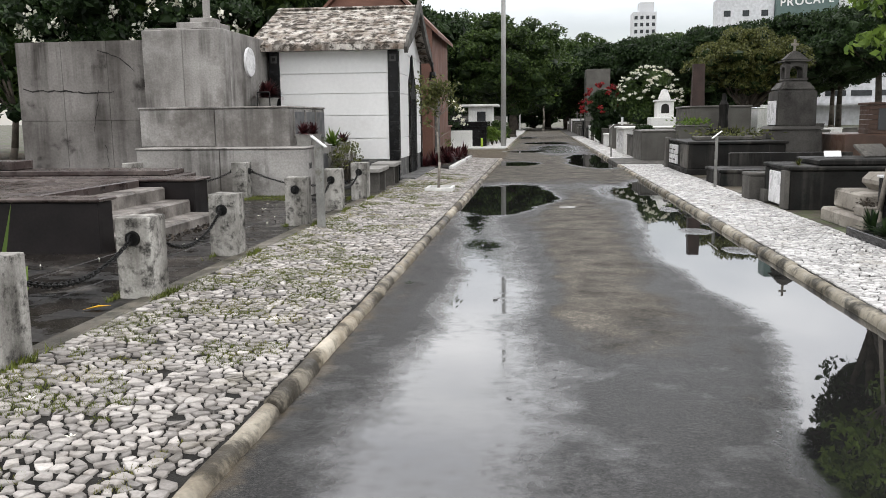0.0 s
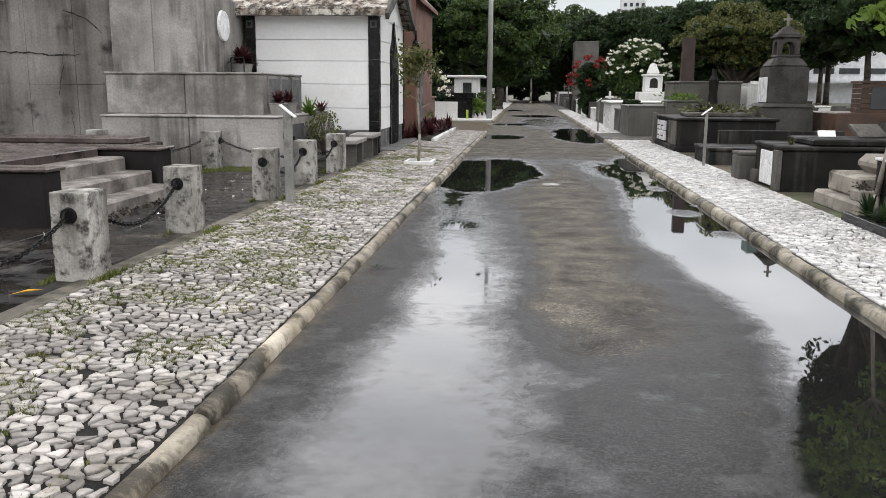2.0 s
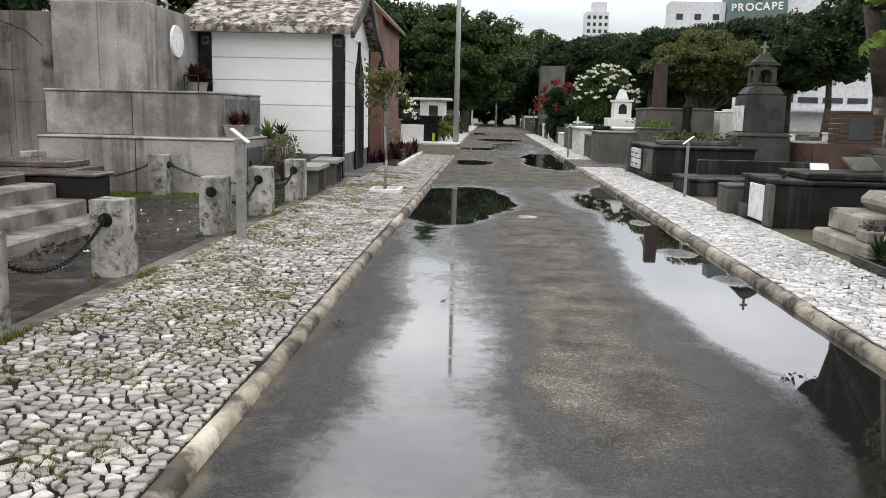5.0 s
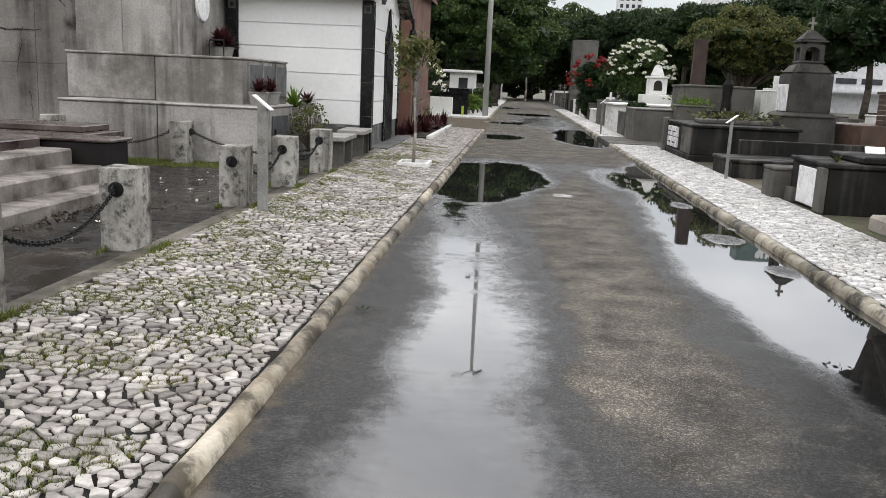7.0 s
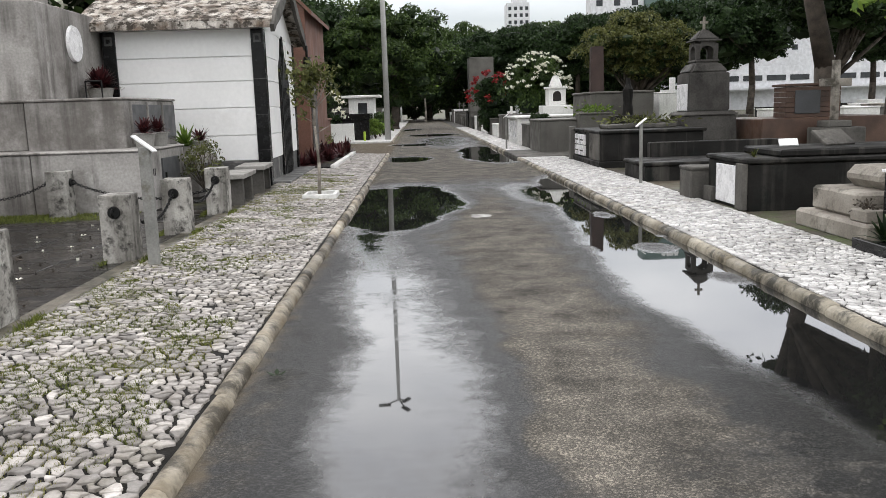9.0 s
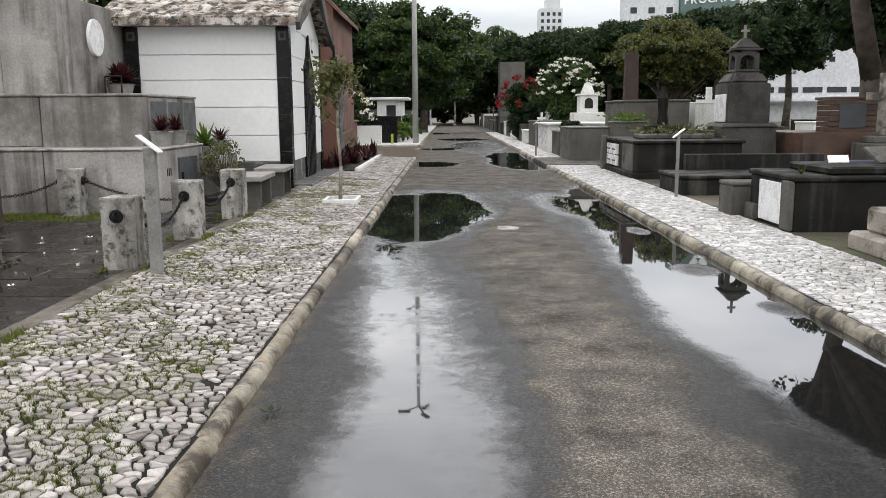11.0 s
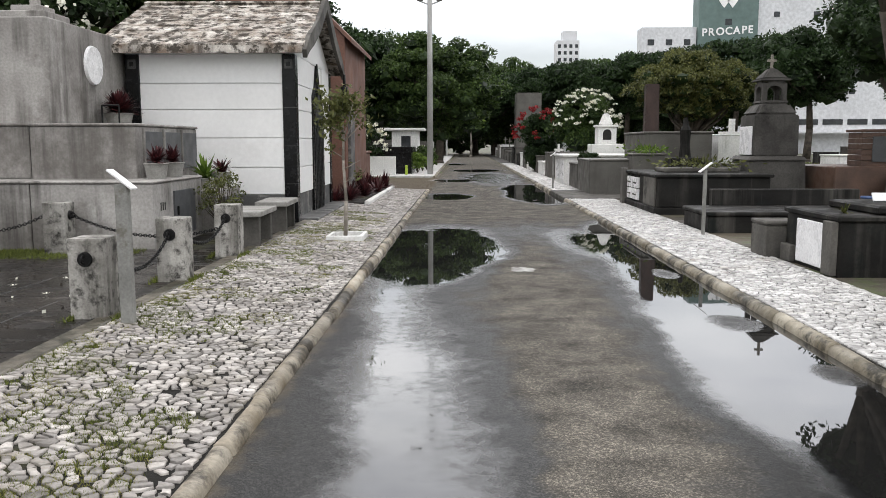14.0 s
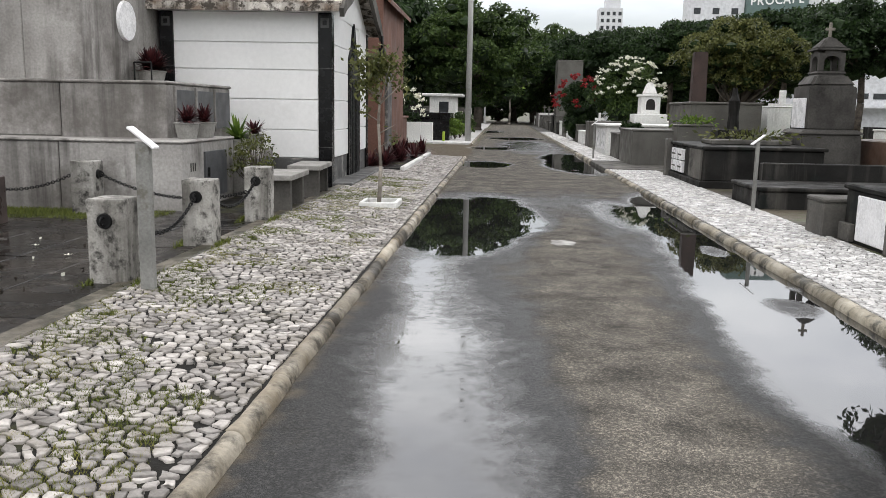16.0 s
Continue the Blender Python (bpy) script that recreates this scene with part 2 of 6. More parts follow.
M_MARBLE_DK = surface("wet_dark_marble", (0.022, 0.018, 0.018), (0.008, 0.007, 0.007), 1.5, 35, (0.3, 0.55), 0.1, 40,
                      streak=(0.05, 0.045, 0.042), streak_amount=(0.6, 0.8), spec=0.2)
M_MARBLE_TOP = surface("stained_marble_top", (0.13, 0.105, 0.095), (0.022, 0.016, 0.015), 2.2, 30, (0.1, 0.45), 0.1, 40,
                       stain=(0.05, 0.035, 0.033), stain_scale=1.5, stain_amount=(0.48, 0.6))
M_STEP = surface("weathered_stone_step", (0.30, 0.275, 0.25), (0.06, 0.052, 0.046), 3.2, 40, (0.4, 0.8), 0.3, 60,
                 stain=(0.07, 0.06, 0.05), stain_scale=2.2)
M_WHITE = surface("white_wall_paint", (0.84, 0.84, 0.83), (0.76, 0.76, 0.75), 0.7, 14, (0.5, 0.7), 0.06, 40,
                  stain=(0.6, 0.59, 0.57), stain_scale=0.8, stain_amount=(0.62, 0.9), grain_amount=0.04)
M_WHITE_OLD = surface("aged_white_paint", (0.78, 0.78, 0.76), (0.62, 0.62, 0.60), 0.9, 20, (0.5, 0.8), 0.15, 40,
                      streak=(0.25, 0.24, 0.22), streak_amount=(0.6, 0.8), stain=(0.28, 0.27, 0.24), stain_scale=1.6, stain_amount=(0.62, 0.75))
M_PLINTH = surface("grey_plinth_render", (0.12, 0.12, 0.118), (0.06, 0.06, 0.058), 1.5, 40, (0.5, 0.8), 0.25, 60, stain=(0.3, 0.29, 0.27), stain_scale=3.0)
M_BLACK = surface("polished_black_granite", (0.010, 0.010, 0.011), (0.005, 0.005, 0.005), 4.0, 120, (0.15, 0.3), 0.03, 90, spec=0.25)
M_ROOF = surface("lichen_roof_tile", (0.66, 0.63, 0.58), (0.20, 0.155, 0.12), 4.5, 45, (0.7, 0.95), 0.9, 22,
                 streak=(0.05, 0.04, 0.032), streak_amount=(0.48, 0.62), stain=(0.03, 0.024, 0.018), stain_scale=6.5, stain_amount=(0.47, 0.56), spec=0.15)
M_TERRA = surface("terracotta_render", (0.20, 0.10, 0.072), (0.11, 0.058, 0.044), 1.0, 30, (0.6, 0.85), 0.2, 50,
                  streak=(0.10, 0.06, 0.05), streak_amount=(0.6, 0.8))
M_PANEL = surface("brushed_grey_panel", (0.085, 0.088, 0.092), (0.055, 0.057, 0.06), 2.0, 50, (0.35, 0.55), 0.05, 60)
M_POST = surface("grey_painted_metal", (0.25, 0.25, 0.235), (0.15, 0.15, 0.14), 4.0, 60, (0.4, 0.65), 0.1, 70, stain=(0.12, 0.11, 0.09), stain_scale=6.0)
M_PLATE = surface("white_enamel_plate", (0.85, 0.85, 0.85), (0.78, 0.78, 0.78), 5.0, 80, (0.2, 0.35), 0.0)
M_GREY = surface("smooth_grey_stone", (0.14, 0.135, 0.122), (0.085, 0.08, 0.073), 1.5, 40, (0.4, 0.65), 0.1, 50, streak=(0.04, 0.037, 0.034), streak_amount=(0.6, 0.8), spec=0.25)
M_TOMB_DK = surface("blackened_cement", (0.016, 0.015, 0.0135), (0.005, 0.0047, 0.0042), 1.4, 35, (0.5, 0.85), 0.3, 60,
                    streak=(0.085, 0.08, 0.071), streak_amount=(0.5, 0.7), stain=(0.006, 0.009, 0.008), stain_scale=2.0, spec=0.2)
M_TOMB_MID = surface("mould_grey_cement", (0.145, 0.138, 0.124), (0.055, 0.052, 0.048), 1.4, 35, (0.6, 0.9), 0.35, 60,
                     streak=(0.02, 0.02, 0.018), streak_amount=(0.5, 0.7), stain=(0.02, 0.019, 0.017), stain_scale=1.8, spec=0.2)
M_TOWER = surface("weathered_dark_stucco", (0.105, 0.10, 0.092), (0.045, 0.042, 0.039), 1.4, 30, (0.6, 0.9), 0.35, 50,
                  streak=(0.02, 0.019, 0.017), streak_amount=(0.52, 0.74), stain=(0.018, 0.018, 0.015), stain_scale=1.6, spec=0.2)
M_MARBLE_W = surface("white_marble", (0.86, 0.86, 0.86), (0.72, 0.72, 0.73), 3.0, 40, (0.2, 0.4), 0.03, 50)
M_OLDSTONE = surface("old_granite", (0.40, 0.37, 0.32), (0.19, 0.17, 0.145), 2.0, 60, (0.6, 0.9), 0.6, 60,
                     stain=(0.05, 0.045, 0.035), stain_scale=2.3, stain_amount=(0.5, 0.62))
M_BROWNTILE = surface("brown_ceramic_cladding", (0.12, 0.072, 0.052), (0.06, 0.037, 0.028), 2.0, 40, (0.3, 0.6), 0.1, 50, vary=0.2)
M_PILLAR = surface("red_brown_stone", (0.075, 0.048, 0.041), (0.032, 0.022, 0.02), 1.5, 40, (0.35, 0.6), 0.1, 50)
M_POT = surface("cement_pot", (0.33, 0.32, 0.30), (0.2, 0.195, 0.18), 5.0, 60, (0.6, 0.9), 0.3, 70)
M_BARK = surface("rough_bark", (0.10, 0.082, 0.065), (0.035, 0.03, 0.025), 4.0, 40, (0.8, 0.95), 0.8, 25)
M_BARK_PALE = surface("pale_young_bark", (0.32, 0.29, 0.25), (0.17, 0.15, 0.125), 8.0, 50, (0.7, 0.9), 0.4, 60)
M_POLE = surface("pale_lamp_pole_concrete", (0.5, 0.5, 0.49), (0.4, 0.4, 0.39), 1.0, 30, (0.5, 0.7), 0.05, 40)
M_FAR_WALL = surface("stained_far_facade", (0.66, 0.67, 0.69), (0.55, 0.56, 0.58), 0.15, 2.0, (0.7, 0.9), 0.0, streak=(0.36, 0.37, 0.39), streak_amount=(0.6, 0.9))
M_FAR_GREEN = surface("green_far_facade", (0.13, 0.185, 0.175), (0.10, 0.15, 0.14), 0.1, 1.0, (0.5, 0.7), 0.0)
M_GLASS_DK = surface("dark_window_pane", (0.05, 0.055, 0.06), (0.03, 0.033, 0.036), 2.0, 20, (0.08, 0.15), 0.0)
M_BLUE = surface("blue_tarpaulin", (0.05, 0.09, 0.22), (0.03, 0.06, 0.16), 3.0, 20, (0.4, 0.6), 0.1)
M_LIME = surface("lime_green_paint", (0.36, 0.48, 0.05), (0.25, 0.36, 0.03), 2.0, 20, (0.4, 0.6), 0.1)
M_YELLOW = leafy("yellow_fallen_leaf", (0.75, 0.45, 0.03), (0.6, 0.33, 0.02), 0.4, 0.1)
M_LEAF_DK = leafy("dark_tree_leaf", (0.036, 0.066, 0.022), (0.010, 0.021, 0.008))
M_LEAF_MID = leafy("green_tree_leaf", (0.075, 0.12, 0.033), (0.024, 0.043, 0.013))
M_LEAF_OLIVE = leafy("olive_tree_leaf", (0.15, 0.16, 0.055), (0.055, 0.065, 0.022))
M_LEAF_LT = leafy("bright_green_leaf", (0.18, 0.27, 0.05), (0.07, 0.125, 0.022))
M_LEAF_RED = leafy("purple_red_leaf", (0.10, 0.028, 0.032), (0.03, 0.011, 0.014), 0.4, 0.12)
M_FLOWER_W = leafy("white_petal", (0.88, 0.88, 0.82), (0.75, 0.75, 0.68), 0.5, 0.1)
M_FLOWER_R = leafy("crimson_bract", (0.32, 0.028, 0.03), (0.16, 0.014, 0.018), 0.5, 0.2)
M_GRASS = leafy("grass_blade", (0.17, 0.20, 0.045), (0.07, 0.085, 0.022), 0.6, 0.2)
M_GRASS_DRY = leafy("yellowed_grass_blade", (0.28, 0.27, 0.08), (0.12, 0.13, 0.035), 0.6, 0.2)


# ---- mesh helpers ----
def box(bm, x0, x1, y0, y1, z0, z1, bevel=0.0, segments=1):
    """Adds a box; returns its corner vertices before bevelling."""
    m = Matrix.LocRotScale(((x0 + x1) / 2, (y0 + y1) / 2, (z0 + z1) / 2), None, (x1 - x0, y1 - y0, z1 - z0))
    verts = bmesh.ops.create_cube(bm, size=1.0, matrix=m)["verts"]
    if bevel:
        edges = list({e for v in verts for e in v.link_edges})
        bmesh.ops.bevel(bm, geom=edges, offset=bevel, segments=segments, affect='EDGES', profile=0.6)
    return bm


def cone(bm, m, r1, r2, depth, n=16):
    """A closed tapered tube from z = 0 to depth in the frame m."""
    bmesh.ops.create_cone(bm, cap_ends=True, segments=n, radius1=r1, radius2=max(r2, 1e-4), depth=depth, matrix=m @ Matrix.Translation((0, 0, depth / 2)))
    return bm


def between(a, b):
    a, b = Vector(a), Vector(b)
    return Matrix.Translation(a) @ (b - a).to_track_quat("Z", "Y").to_matrix().to_4x4(), (b - a).length


def limb(bm, a, b, r1, r2, n=7):
    m, length = between(a, b)
    return cone(bm, m, r1, r2, length, n)


def prism(bm, outline, axis, lo, hi):
    """Extrudes a closed outline of (u, v) along an axis: 'x' takes (y, z), 'y' takes (x, z), 'z' takes (x, y)."""
    put = {"x": lambda u, v, w: (w, u, v), "y": lambda u, v, w: (u, w, v), "z": lambda u, v, w: (u, v, w)}[axis]
    a = [bm.verts.new(put(u, v, lo)) for u, v in outline]
    b = [bm.verts.new(put(u, v, hi)) for u, v in outline]
    n = len(outline)
    faces = [bm.faces.new(a), bm.faces.new(b)] + [bm.faces.new((a[i], a[(i + 1) % n], b[(i + 1) % n], b[i])) for i in range(n)]
    bmesh.ops.recalc_face_normals(bm, faces=faces)
    return bm


def torus(bm, m, ring, tube, n=12, k=6, sx=1.0):
    rows = []
    for i in range(n):
        a = 2 * math.pi * i / n
        rows.append([bm.verts.new(m @ Vector(((ring + tube * math.cos(2 * math.pi * j / k)) * math.cos(a) * sx,
                                             (ring + tube * math.cos(2 * math.pi * j / k)) * math.sin(a),
                                             tube * math.sin(2 * math.pi * j / k)))) for j in range(k)])
    for i in range(n):
        for j in range(k):
            bm.faces.new((rows[i][j], rows[(i + 1) % n][j], rows[(i + 1) % n][(j + 1) % k], rows[i][(j + 1) % k]))
    return bm


def dent(bm, amount, seed, scale=4.0):
    """Makes cast or worn solids slightly uneven."""
    for v in bm.verts:
        v.co += noise.noise_vector(v.co * scale + Vector((seed * 7.3, 0, seed))) * amount
    return bm


def part(name, bm, material, parent=None, label="", smooth=False):
    """Links a bmesh as one mesh object under a thing or a part."""
    me = bpy.data.meshes.new(name)
    bm.to_mesh(me)
    bm.free()
    me.materials.append(material)
    if smooth:
        me.shade_smooth()
    ob = new(name, me)
    ob.parent = parent
    return tagged(ob, label)


def thing(name, x, y, z, label, category, group="", turn=0.0):
    ob = new(name)
    ob.empty_display_size = 0.1
    ob.matrix_basis = pose(x, y, z, 0, 0, turn)
    return tagged(ob, label, category, group)


def structure(name, bm, material, label, category="", smooth=False):
    return tagged(part(name, bm, material, None, "", smooth), label, category, "", "structure")


def raw_mesh(name, verts, faces, material, smooth=False):
    """A mesh from vertex and face arrays, faces all of one size."""
    verts, faces = np.asarray(verts, np.float32), np.asarray(faces, np.int32)
    me = bpy.data.meshes.new(name)
    me.vertices.add(len(verts))
    me.vertices.foreach_set("co", verts.ravel())
    me.loops.add(faces.size)
    me.loops.foreach_set("vertex_index", faces.ravel())
    me.polygons.add(len(faces))
    me.polygons.foreach_set("loop_start", np.arange(0, faces.size, faces.shape[1], dtype=np.int32))
    me.update(calc_edges=True)
    me.validate()
    me.materials.append(material)
    if smooth:
        me.shade_smooth()
    return me


def value_noise(x, y, scale, seed):
    """Smooth lattice noise in 0..1 over arrays."""
    table = np.random.RandomState(seed).rand(256, 256)
    u, v = np.asarray(x) / scale + 1000.0, np.asarray(y) / scale + 1000.0
    i, j = np.floor(u).astype(int), np.floor(v).astype(int)
    a, b = u - i, v - j
    a, b = a * a * (3 - 2 * a), b * b * (3 - 2 * b)
    pick = lambda p, q: table[p % 256, q % 256]
    return (pick(i, j) * (1 - a) + pick(i + 1, j) * a) * (1 - b) + (pick(i, j + 1) * (1 - a) + pick(i + 1, j + 1) * a) * b


def leaves(name, centres, size, material, parent=None, seed=1, slim=0.45, droop=0.0, label=""):
    """One mesh of folded leaf blades at the given centres."""
    rng = np.random.RandomState(seed)
    c = np.asarray(centres, float)
    n = len(c)
    d = rng.normal(size=(n, 3))
    d[:, 2] -= droop
    d /= np.linalg.norm(d, axis=1)[:, None]
    s = np.cross(d, rng.normal(size=(n, 3)))
    s /= np.linalg.norm(s, axis=1)[:, None] + 1e-9
    up = np.cross(s, d)
    ln = (size * rng.uniform(0.6, 1.3, n))[:, None]
    v = np.stack([c - d * ln * 0.5, c + s * ln * slim * 0.5 + up * ln * 0.08, c + d * ln * 0.5, c - s * ln * slim * 0.5 + up * ln * 0.08], 1).reshape(-1, 3)
    i = np.arange(n)[:, None] * 4
    f = np.concatenate([i + [0, 1, 2], i + [0, 2, 3]], 0)
    ob = new(name, raw_mesh(name, v, f, material))
    ob.parent = parent
    return tagged(ob, label)


def crown_points(rng, centre, radii, clumps, per, spread):
    """Leaf places gathered in clumps over an uneven crown; also the clump centres."""
    k = rng.normal(size=(clumps, 3))
    k /= np.linalg.norm(k, axis=1)[:, None]
    k *= (rng.uniform(0.35, 1.0, clumps) ** 0.6)[:, None]
    k = k * radii + centre
    size = spread * rng.uniform(0.75, 1.45, clumps)
    d = rng.normal(size=(clumps, per, 3))
    d /= np.linalg.norm(d, axis=2)[..., None]
    d[..., 2] = np.where(d[..., 2] < -0.3, -d[..., 2], d[..., 2])
    p = k[:, None, :] + d * size[:, None, None] * (1, 1, 0.75) * rng.normal(1.0, 0.13, (clumps, per, 1))
    return p.reshape(-1, 3), k, size


def tree(name, x, y, z, height, crown, radii, trunk, leaf, clumps, per, spread, material, bark, label, seed, group="", lean=(0, 0), fork=0.45, limbs=12, dense=True, stem=None):
    """A tapered, forking trunk and a crown of leaf clumps; crown: its centre's height above the base."""
    rng = np.random.RandomState(seed)
    root = thing(name, x, y, z, label, "tree", group)
    bm = bmesh.new()
    pts, k, sizes = crown_points(rng, np.array((lean[0], lean[1], crown)), np.array(radii), clumps, per, spread)
    top = Vector(stem) if stem else Vector((lean[0] * 0.5, lean[1] * 0.5, height * fork))
    mid = Vector((top.x * 0.4 + trunk * 0.5, top.y * 0.4, top.z * 0.5))
    limb(bm, (0, 0, -0.05), (0.0, 0, 0.25), trunk * 1.45, trunk * 1.05, 10)
    limb(bm, (0, 0, 0.22), mid, trunk * 1.05, trunk * 0.85, 10)
    limb(bm, mid, top, trunk * 0.86, trunk * 0.7, 10)
    for q in k[:limbs]:
        q = Vector(q)
        elbow = top.lerp(q, 0.5) + Vector(rng.normal(size=3) * 0.12 * height * 0.15)
        limb(bm, top - Vector((0, 0, trunk * 0.5)), elbow, trunk * 0.5, trunk * 0.28, 6)
        limb(bm, elbow, q, trunk * 0.29, trunk * 0.08, 5)
    part("trunk", bm, bark, root, "", True)
    leaves("crown", pts, leaf, material, root, seed + 5, 0.5, 0.2)
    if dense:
        # solid dark spheres close each clump; their colour stands in for the crown's inner shade
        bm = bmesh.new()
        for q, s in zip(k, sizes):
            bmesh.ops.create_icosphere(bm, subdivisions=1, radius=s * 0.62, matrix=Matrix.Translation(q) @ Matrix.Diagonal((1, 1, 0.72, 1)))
        part("shaded_core", dent(bm, spread * 0.35, seed, 2.2 / spread), M_LEAF_DK, root)
    return root, k

# ---- the large structure ----
PUDDLES = (  # centre x, y, radii
    (0.05, 15.3, 0.98, 2.75), (0.1, 26.0, 0.7, 1.2), (2.5, 28.0, 0.95, 4.3),
    (0.1, 35.5, 0.8, 1.1), (1.2, 47.0, 1.3, 2.0), (-0.2, 60.0, 0.8, 2.5),
)
FILMS = ((2.05, 16.2, 0.35, 1.6), (1.6, 38.0, 1.2, 6.0))
# waterline of the gutter puddle along the right kerb, and the two edges of the wet wheel track: (y, x)
GUTTER = ((2.0, 1.72), (3.5, 1.77), (4.3, 1.83), (5.0, 1.97), (5.6, 2.13), (6.5, 2.17), (7.1, 2.1), (7.7, 1.98), (8.6, 1.91), (9.8, 1.91), (11.0, 1.97), (12.5, 2.05), (14.5, 2.14), (16.5, 2.2), (18.5, 2.6), (20.0, 3.2))
TRACK_L = ((-4.0, -0.16), (5.0, -0.14), (6.5, -0.06), (7.5, -0.05), (8.8, -0.2), (10.0, -0.28), (11.5, -0.36), (13.0, -0.45))
TRACK_R = ((-4.0, 0.78), (6.0, 0.76), (7.5, 0.70), (9.0, 0.56), (10.5, 0.44), (11.5, 0.2), (13.0, 0.1))
SHOALS = ((2.58, 10.7, 0.26, 0.4), (2.74, 9.3, 0.2, 0.35), (2.62, 13.2, 0.2, 0.5))
DRY_SPOTS = ((0.89, 6.31, 0.13), (1.19, 6.4, 0.10), (1.05, 8.3, 0.12))


def ease(t):
    t = np.clip(t, 0, 1)
    return t * t * (3 - 2 * t)


def road_height(x, y):
    """Metres of relief: a low dry crown, settled hollows that hold rain, a wet wheel track and the gutter along the kerb."""
    h = 0.0125 + 0.005 * (value_noise(x, y, 0.55, 3) - 0.5) + 0.005 * (value_noise(x, y, 0.17, 4) - 0.5) + 0.004 * (value_noise(x, y, 2.2, 5) - 0.5)
    h = h + 0.010 * ease((y - 17.0) / 3.0)
    h = h + 0.012 * np.exp(-(np.abs(x - 1.2) / 0.44) ** 3) * (0.55 + 0.9 * value_noise(x, y, 0.4, 8)) * np.clip((17 - y) / 4, 0, 1) * ease((y - 4.9) / 1.6)
    for cx, cy, r in DRY_SPOTS:
        h = h + 0.008 * np.exp(-(((x - cx) / r) ** 2 + ((y - cy) / r / 1.3) ** 2) ** 2)
    wob = 0.34 * (value_noise(x, y, 0.8, 6) - 0.5) + 0.16 * (value_noise(x, y, 0.25, 7) - 0.5)
    fine = wob * 0.45
    left, right = np.interp(y, *zip(*TRACK_L)), np.interp(y, *zip(*TRACK_R))
    t = ease((x - left + fine) / 0.5 + 0.45) * ease((right - x + fine) / 0.85 + 0.42) * ease((13.2 - y) / 1.2)
    h = h * (1 - t) + t * (0.0002 + 0.0050 * (value_noise(x, y, 0.6, 9) * 0.7 + value_noise(x, y, 0.2, 10) * 0.3 - 0.42))
    for cx, cy, rx, ry in FILMS:
        r = np.sqrt(((x - cx) / rx) ** 2 + ((y - cy) / ry) ** 2) + wob
        t = ease((1.3 - r) / 0.6)
        h = h * (1 - 0.88 * t) + 0.002 * 0.88 * t
    for cx, cy, rx, ry in PUDDLES:
        r = np.sqrt(((x - cx) / rx) ** 2 + ((y - cy) / ry) ** 2) + wob
        t = ease((1.25 - r) / 0.5)
        h = h * (1 - t) - 0.007 * t
    t = ease((x - np.interp(y, *zip(*GUTTER)) + fine) / 0.5 + 0.45)
    h = h * (1 - t) - (0.004 + 0.006 * value_noise(x, y, 0.5, 12) - 0.010 * ease((value_noise(x, y, 0.6, 14) - 0.78) / 0.15) * ease((y - 6.5) / 1.5)) * t
    for cx, cy, rx, ry in SHOALS:
        h = h + 0.015 * ease(1.3 - np.sqrt(((x - cx) / rx) ** 2 + ((y - cy) / ry) ** 2) + wob)
    return h


def grid_mesh(name, xs, ys, height, material, smooth=True):
    gx, gy = np.meshgrid(xs, ys)
    v = np.stack([gx, gy, height(gx, gy)], -1).reshape(-1, 3)
    n, m = len(xs), len(ys)
    i = (np.arange(m - 1)[:, None] * n + np.arange(n - 1)).reshape(-1, 1)
    return raw_mesh(name, v, i + [0, 1, n + 1, n], material, smooth)


def ground_height(x, y):
    left = np.where((y > 28.4) & (y < 38.0), -0.02, np.where(x > -2.25, 0.0, 0.085))
    z = np.where(x < -0.55, left, np.where(x > 2.95, 0.05, -0.08))
    return np.where((y > 125), 0.0, z)


gx = np.array([-1500, -300, -80, -30, -15, -8, -4, -2.3, -2.0, -0.9, -0.62, -0.46, 1, 2.84, 2.96, 3.4, 4, 6, 10, 16, 30, 80, 300, 1500], float)
gy = np.array([-300, -30, -10, 0, 5, 10, 14, 18, 22, 26, 28.3, 28.5, 33, 37.9, 38.1, 45, 60, 80, 110, 124, 126, 300, 800, 2500], float)
tagged(new("ground", grid_mesh("ground", gx, gy, ground_height, M_GROUND, False)), "damp earth with patches of short grass", "ground", "", "structure")

ys = np.concatenate([np.arange(-8, 2, 0.25), np.arange(2, 20, 0.04), np.arange(20, 40, 0.1), np.arange(40, 126, 0.5)])
tagged(new("road", grid_mesh("road", np.linspace(ROAD_L - 0.04, ROAD_R + 0.05, 100), ys, road_height, M_ASPHALT)),
       "worn wet grey asphalt lane with shallow rain puddles", "road", "", "structure")
side = grid_mesh("side_road", np.linspace(-40, ROAD_L + 0.02, 80), np.linspace(28.6, 37.8, 60), lambda x, y: road_height(x, y) + 0.004, M_ASPHALT)
tagged(new("side_road", side), "wet asphalt side lane crossing between the plots", "road", "", "structure")
for x0, x1, y0, y1 in [(max(cx - rx * 1.25, ROAD_L - 0.02), min(cx + rx * 1.25, ROAD_R + 0.02), cy - ry * 1.3, cy + ry * 1.3) for cx, cy, rx, ry in PUDDLES] + [(1.35, ROAD_R + 0.02, 0.5, 19.5)]:
    bm = bmesh.new()
    bmesh.ops.create_grid(bm, x_segments=2, y_segments=4, size=0.5,
                          matrix=Matrix.LocRotScale(((x0 + x1) / 2, (y0 + y1) / 2, 0.0), None, (x1 - x0, y1 - y0, 1)))
    structure("puddle", bm, M_WATER, "still rain puddle lying on the asphalt, mirroring the sky", "puddle")

# beds of the two stone footpaths, the edge strip and the terrace bed
def left_path_z(x):
    return 0.066 + (-0.60 - x) * 0.045


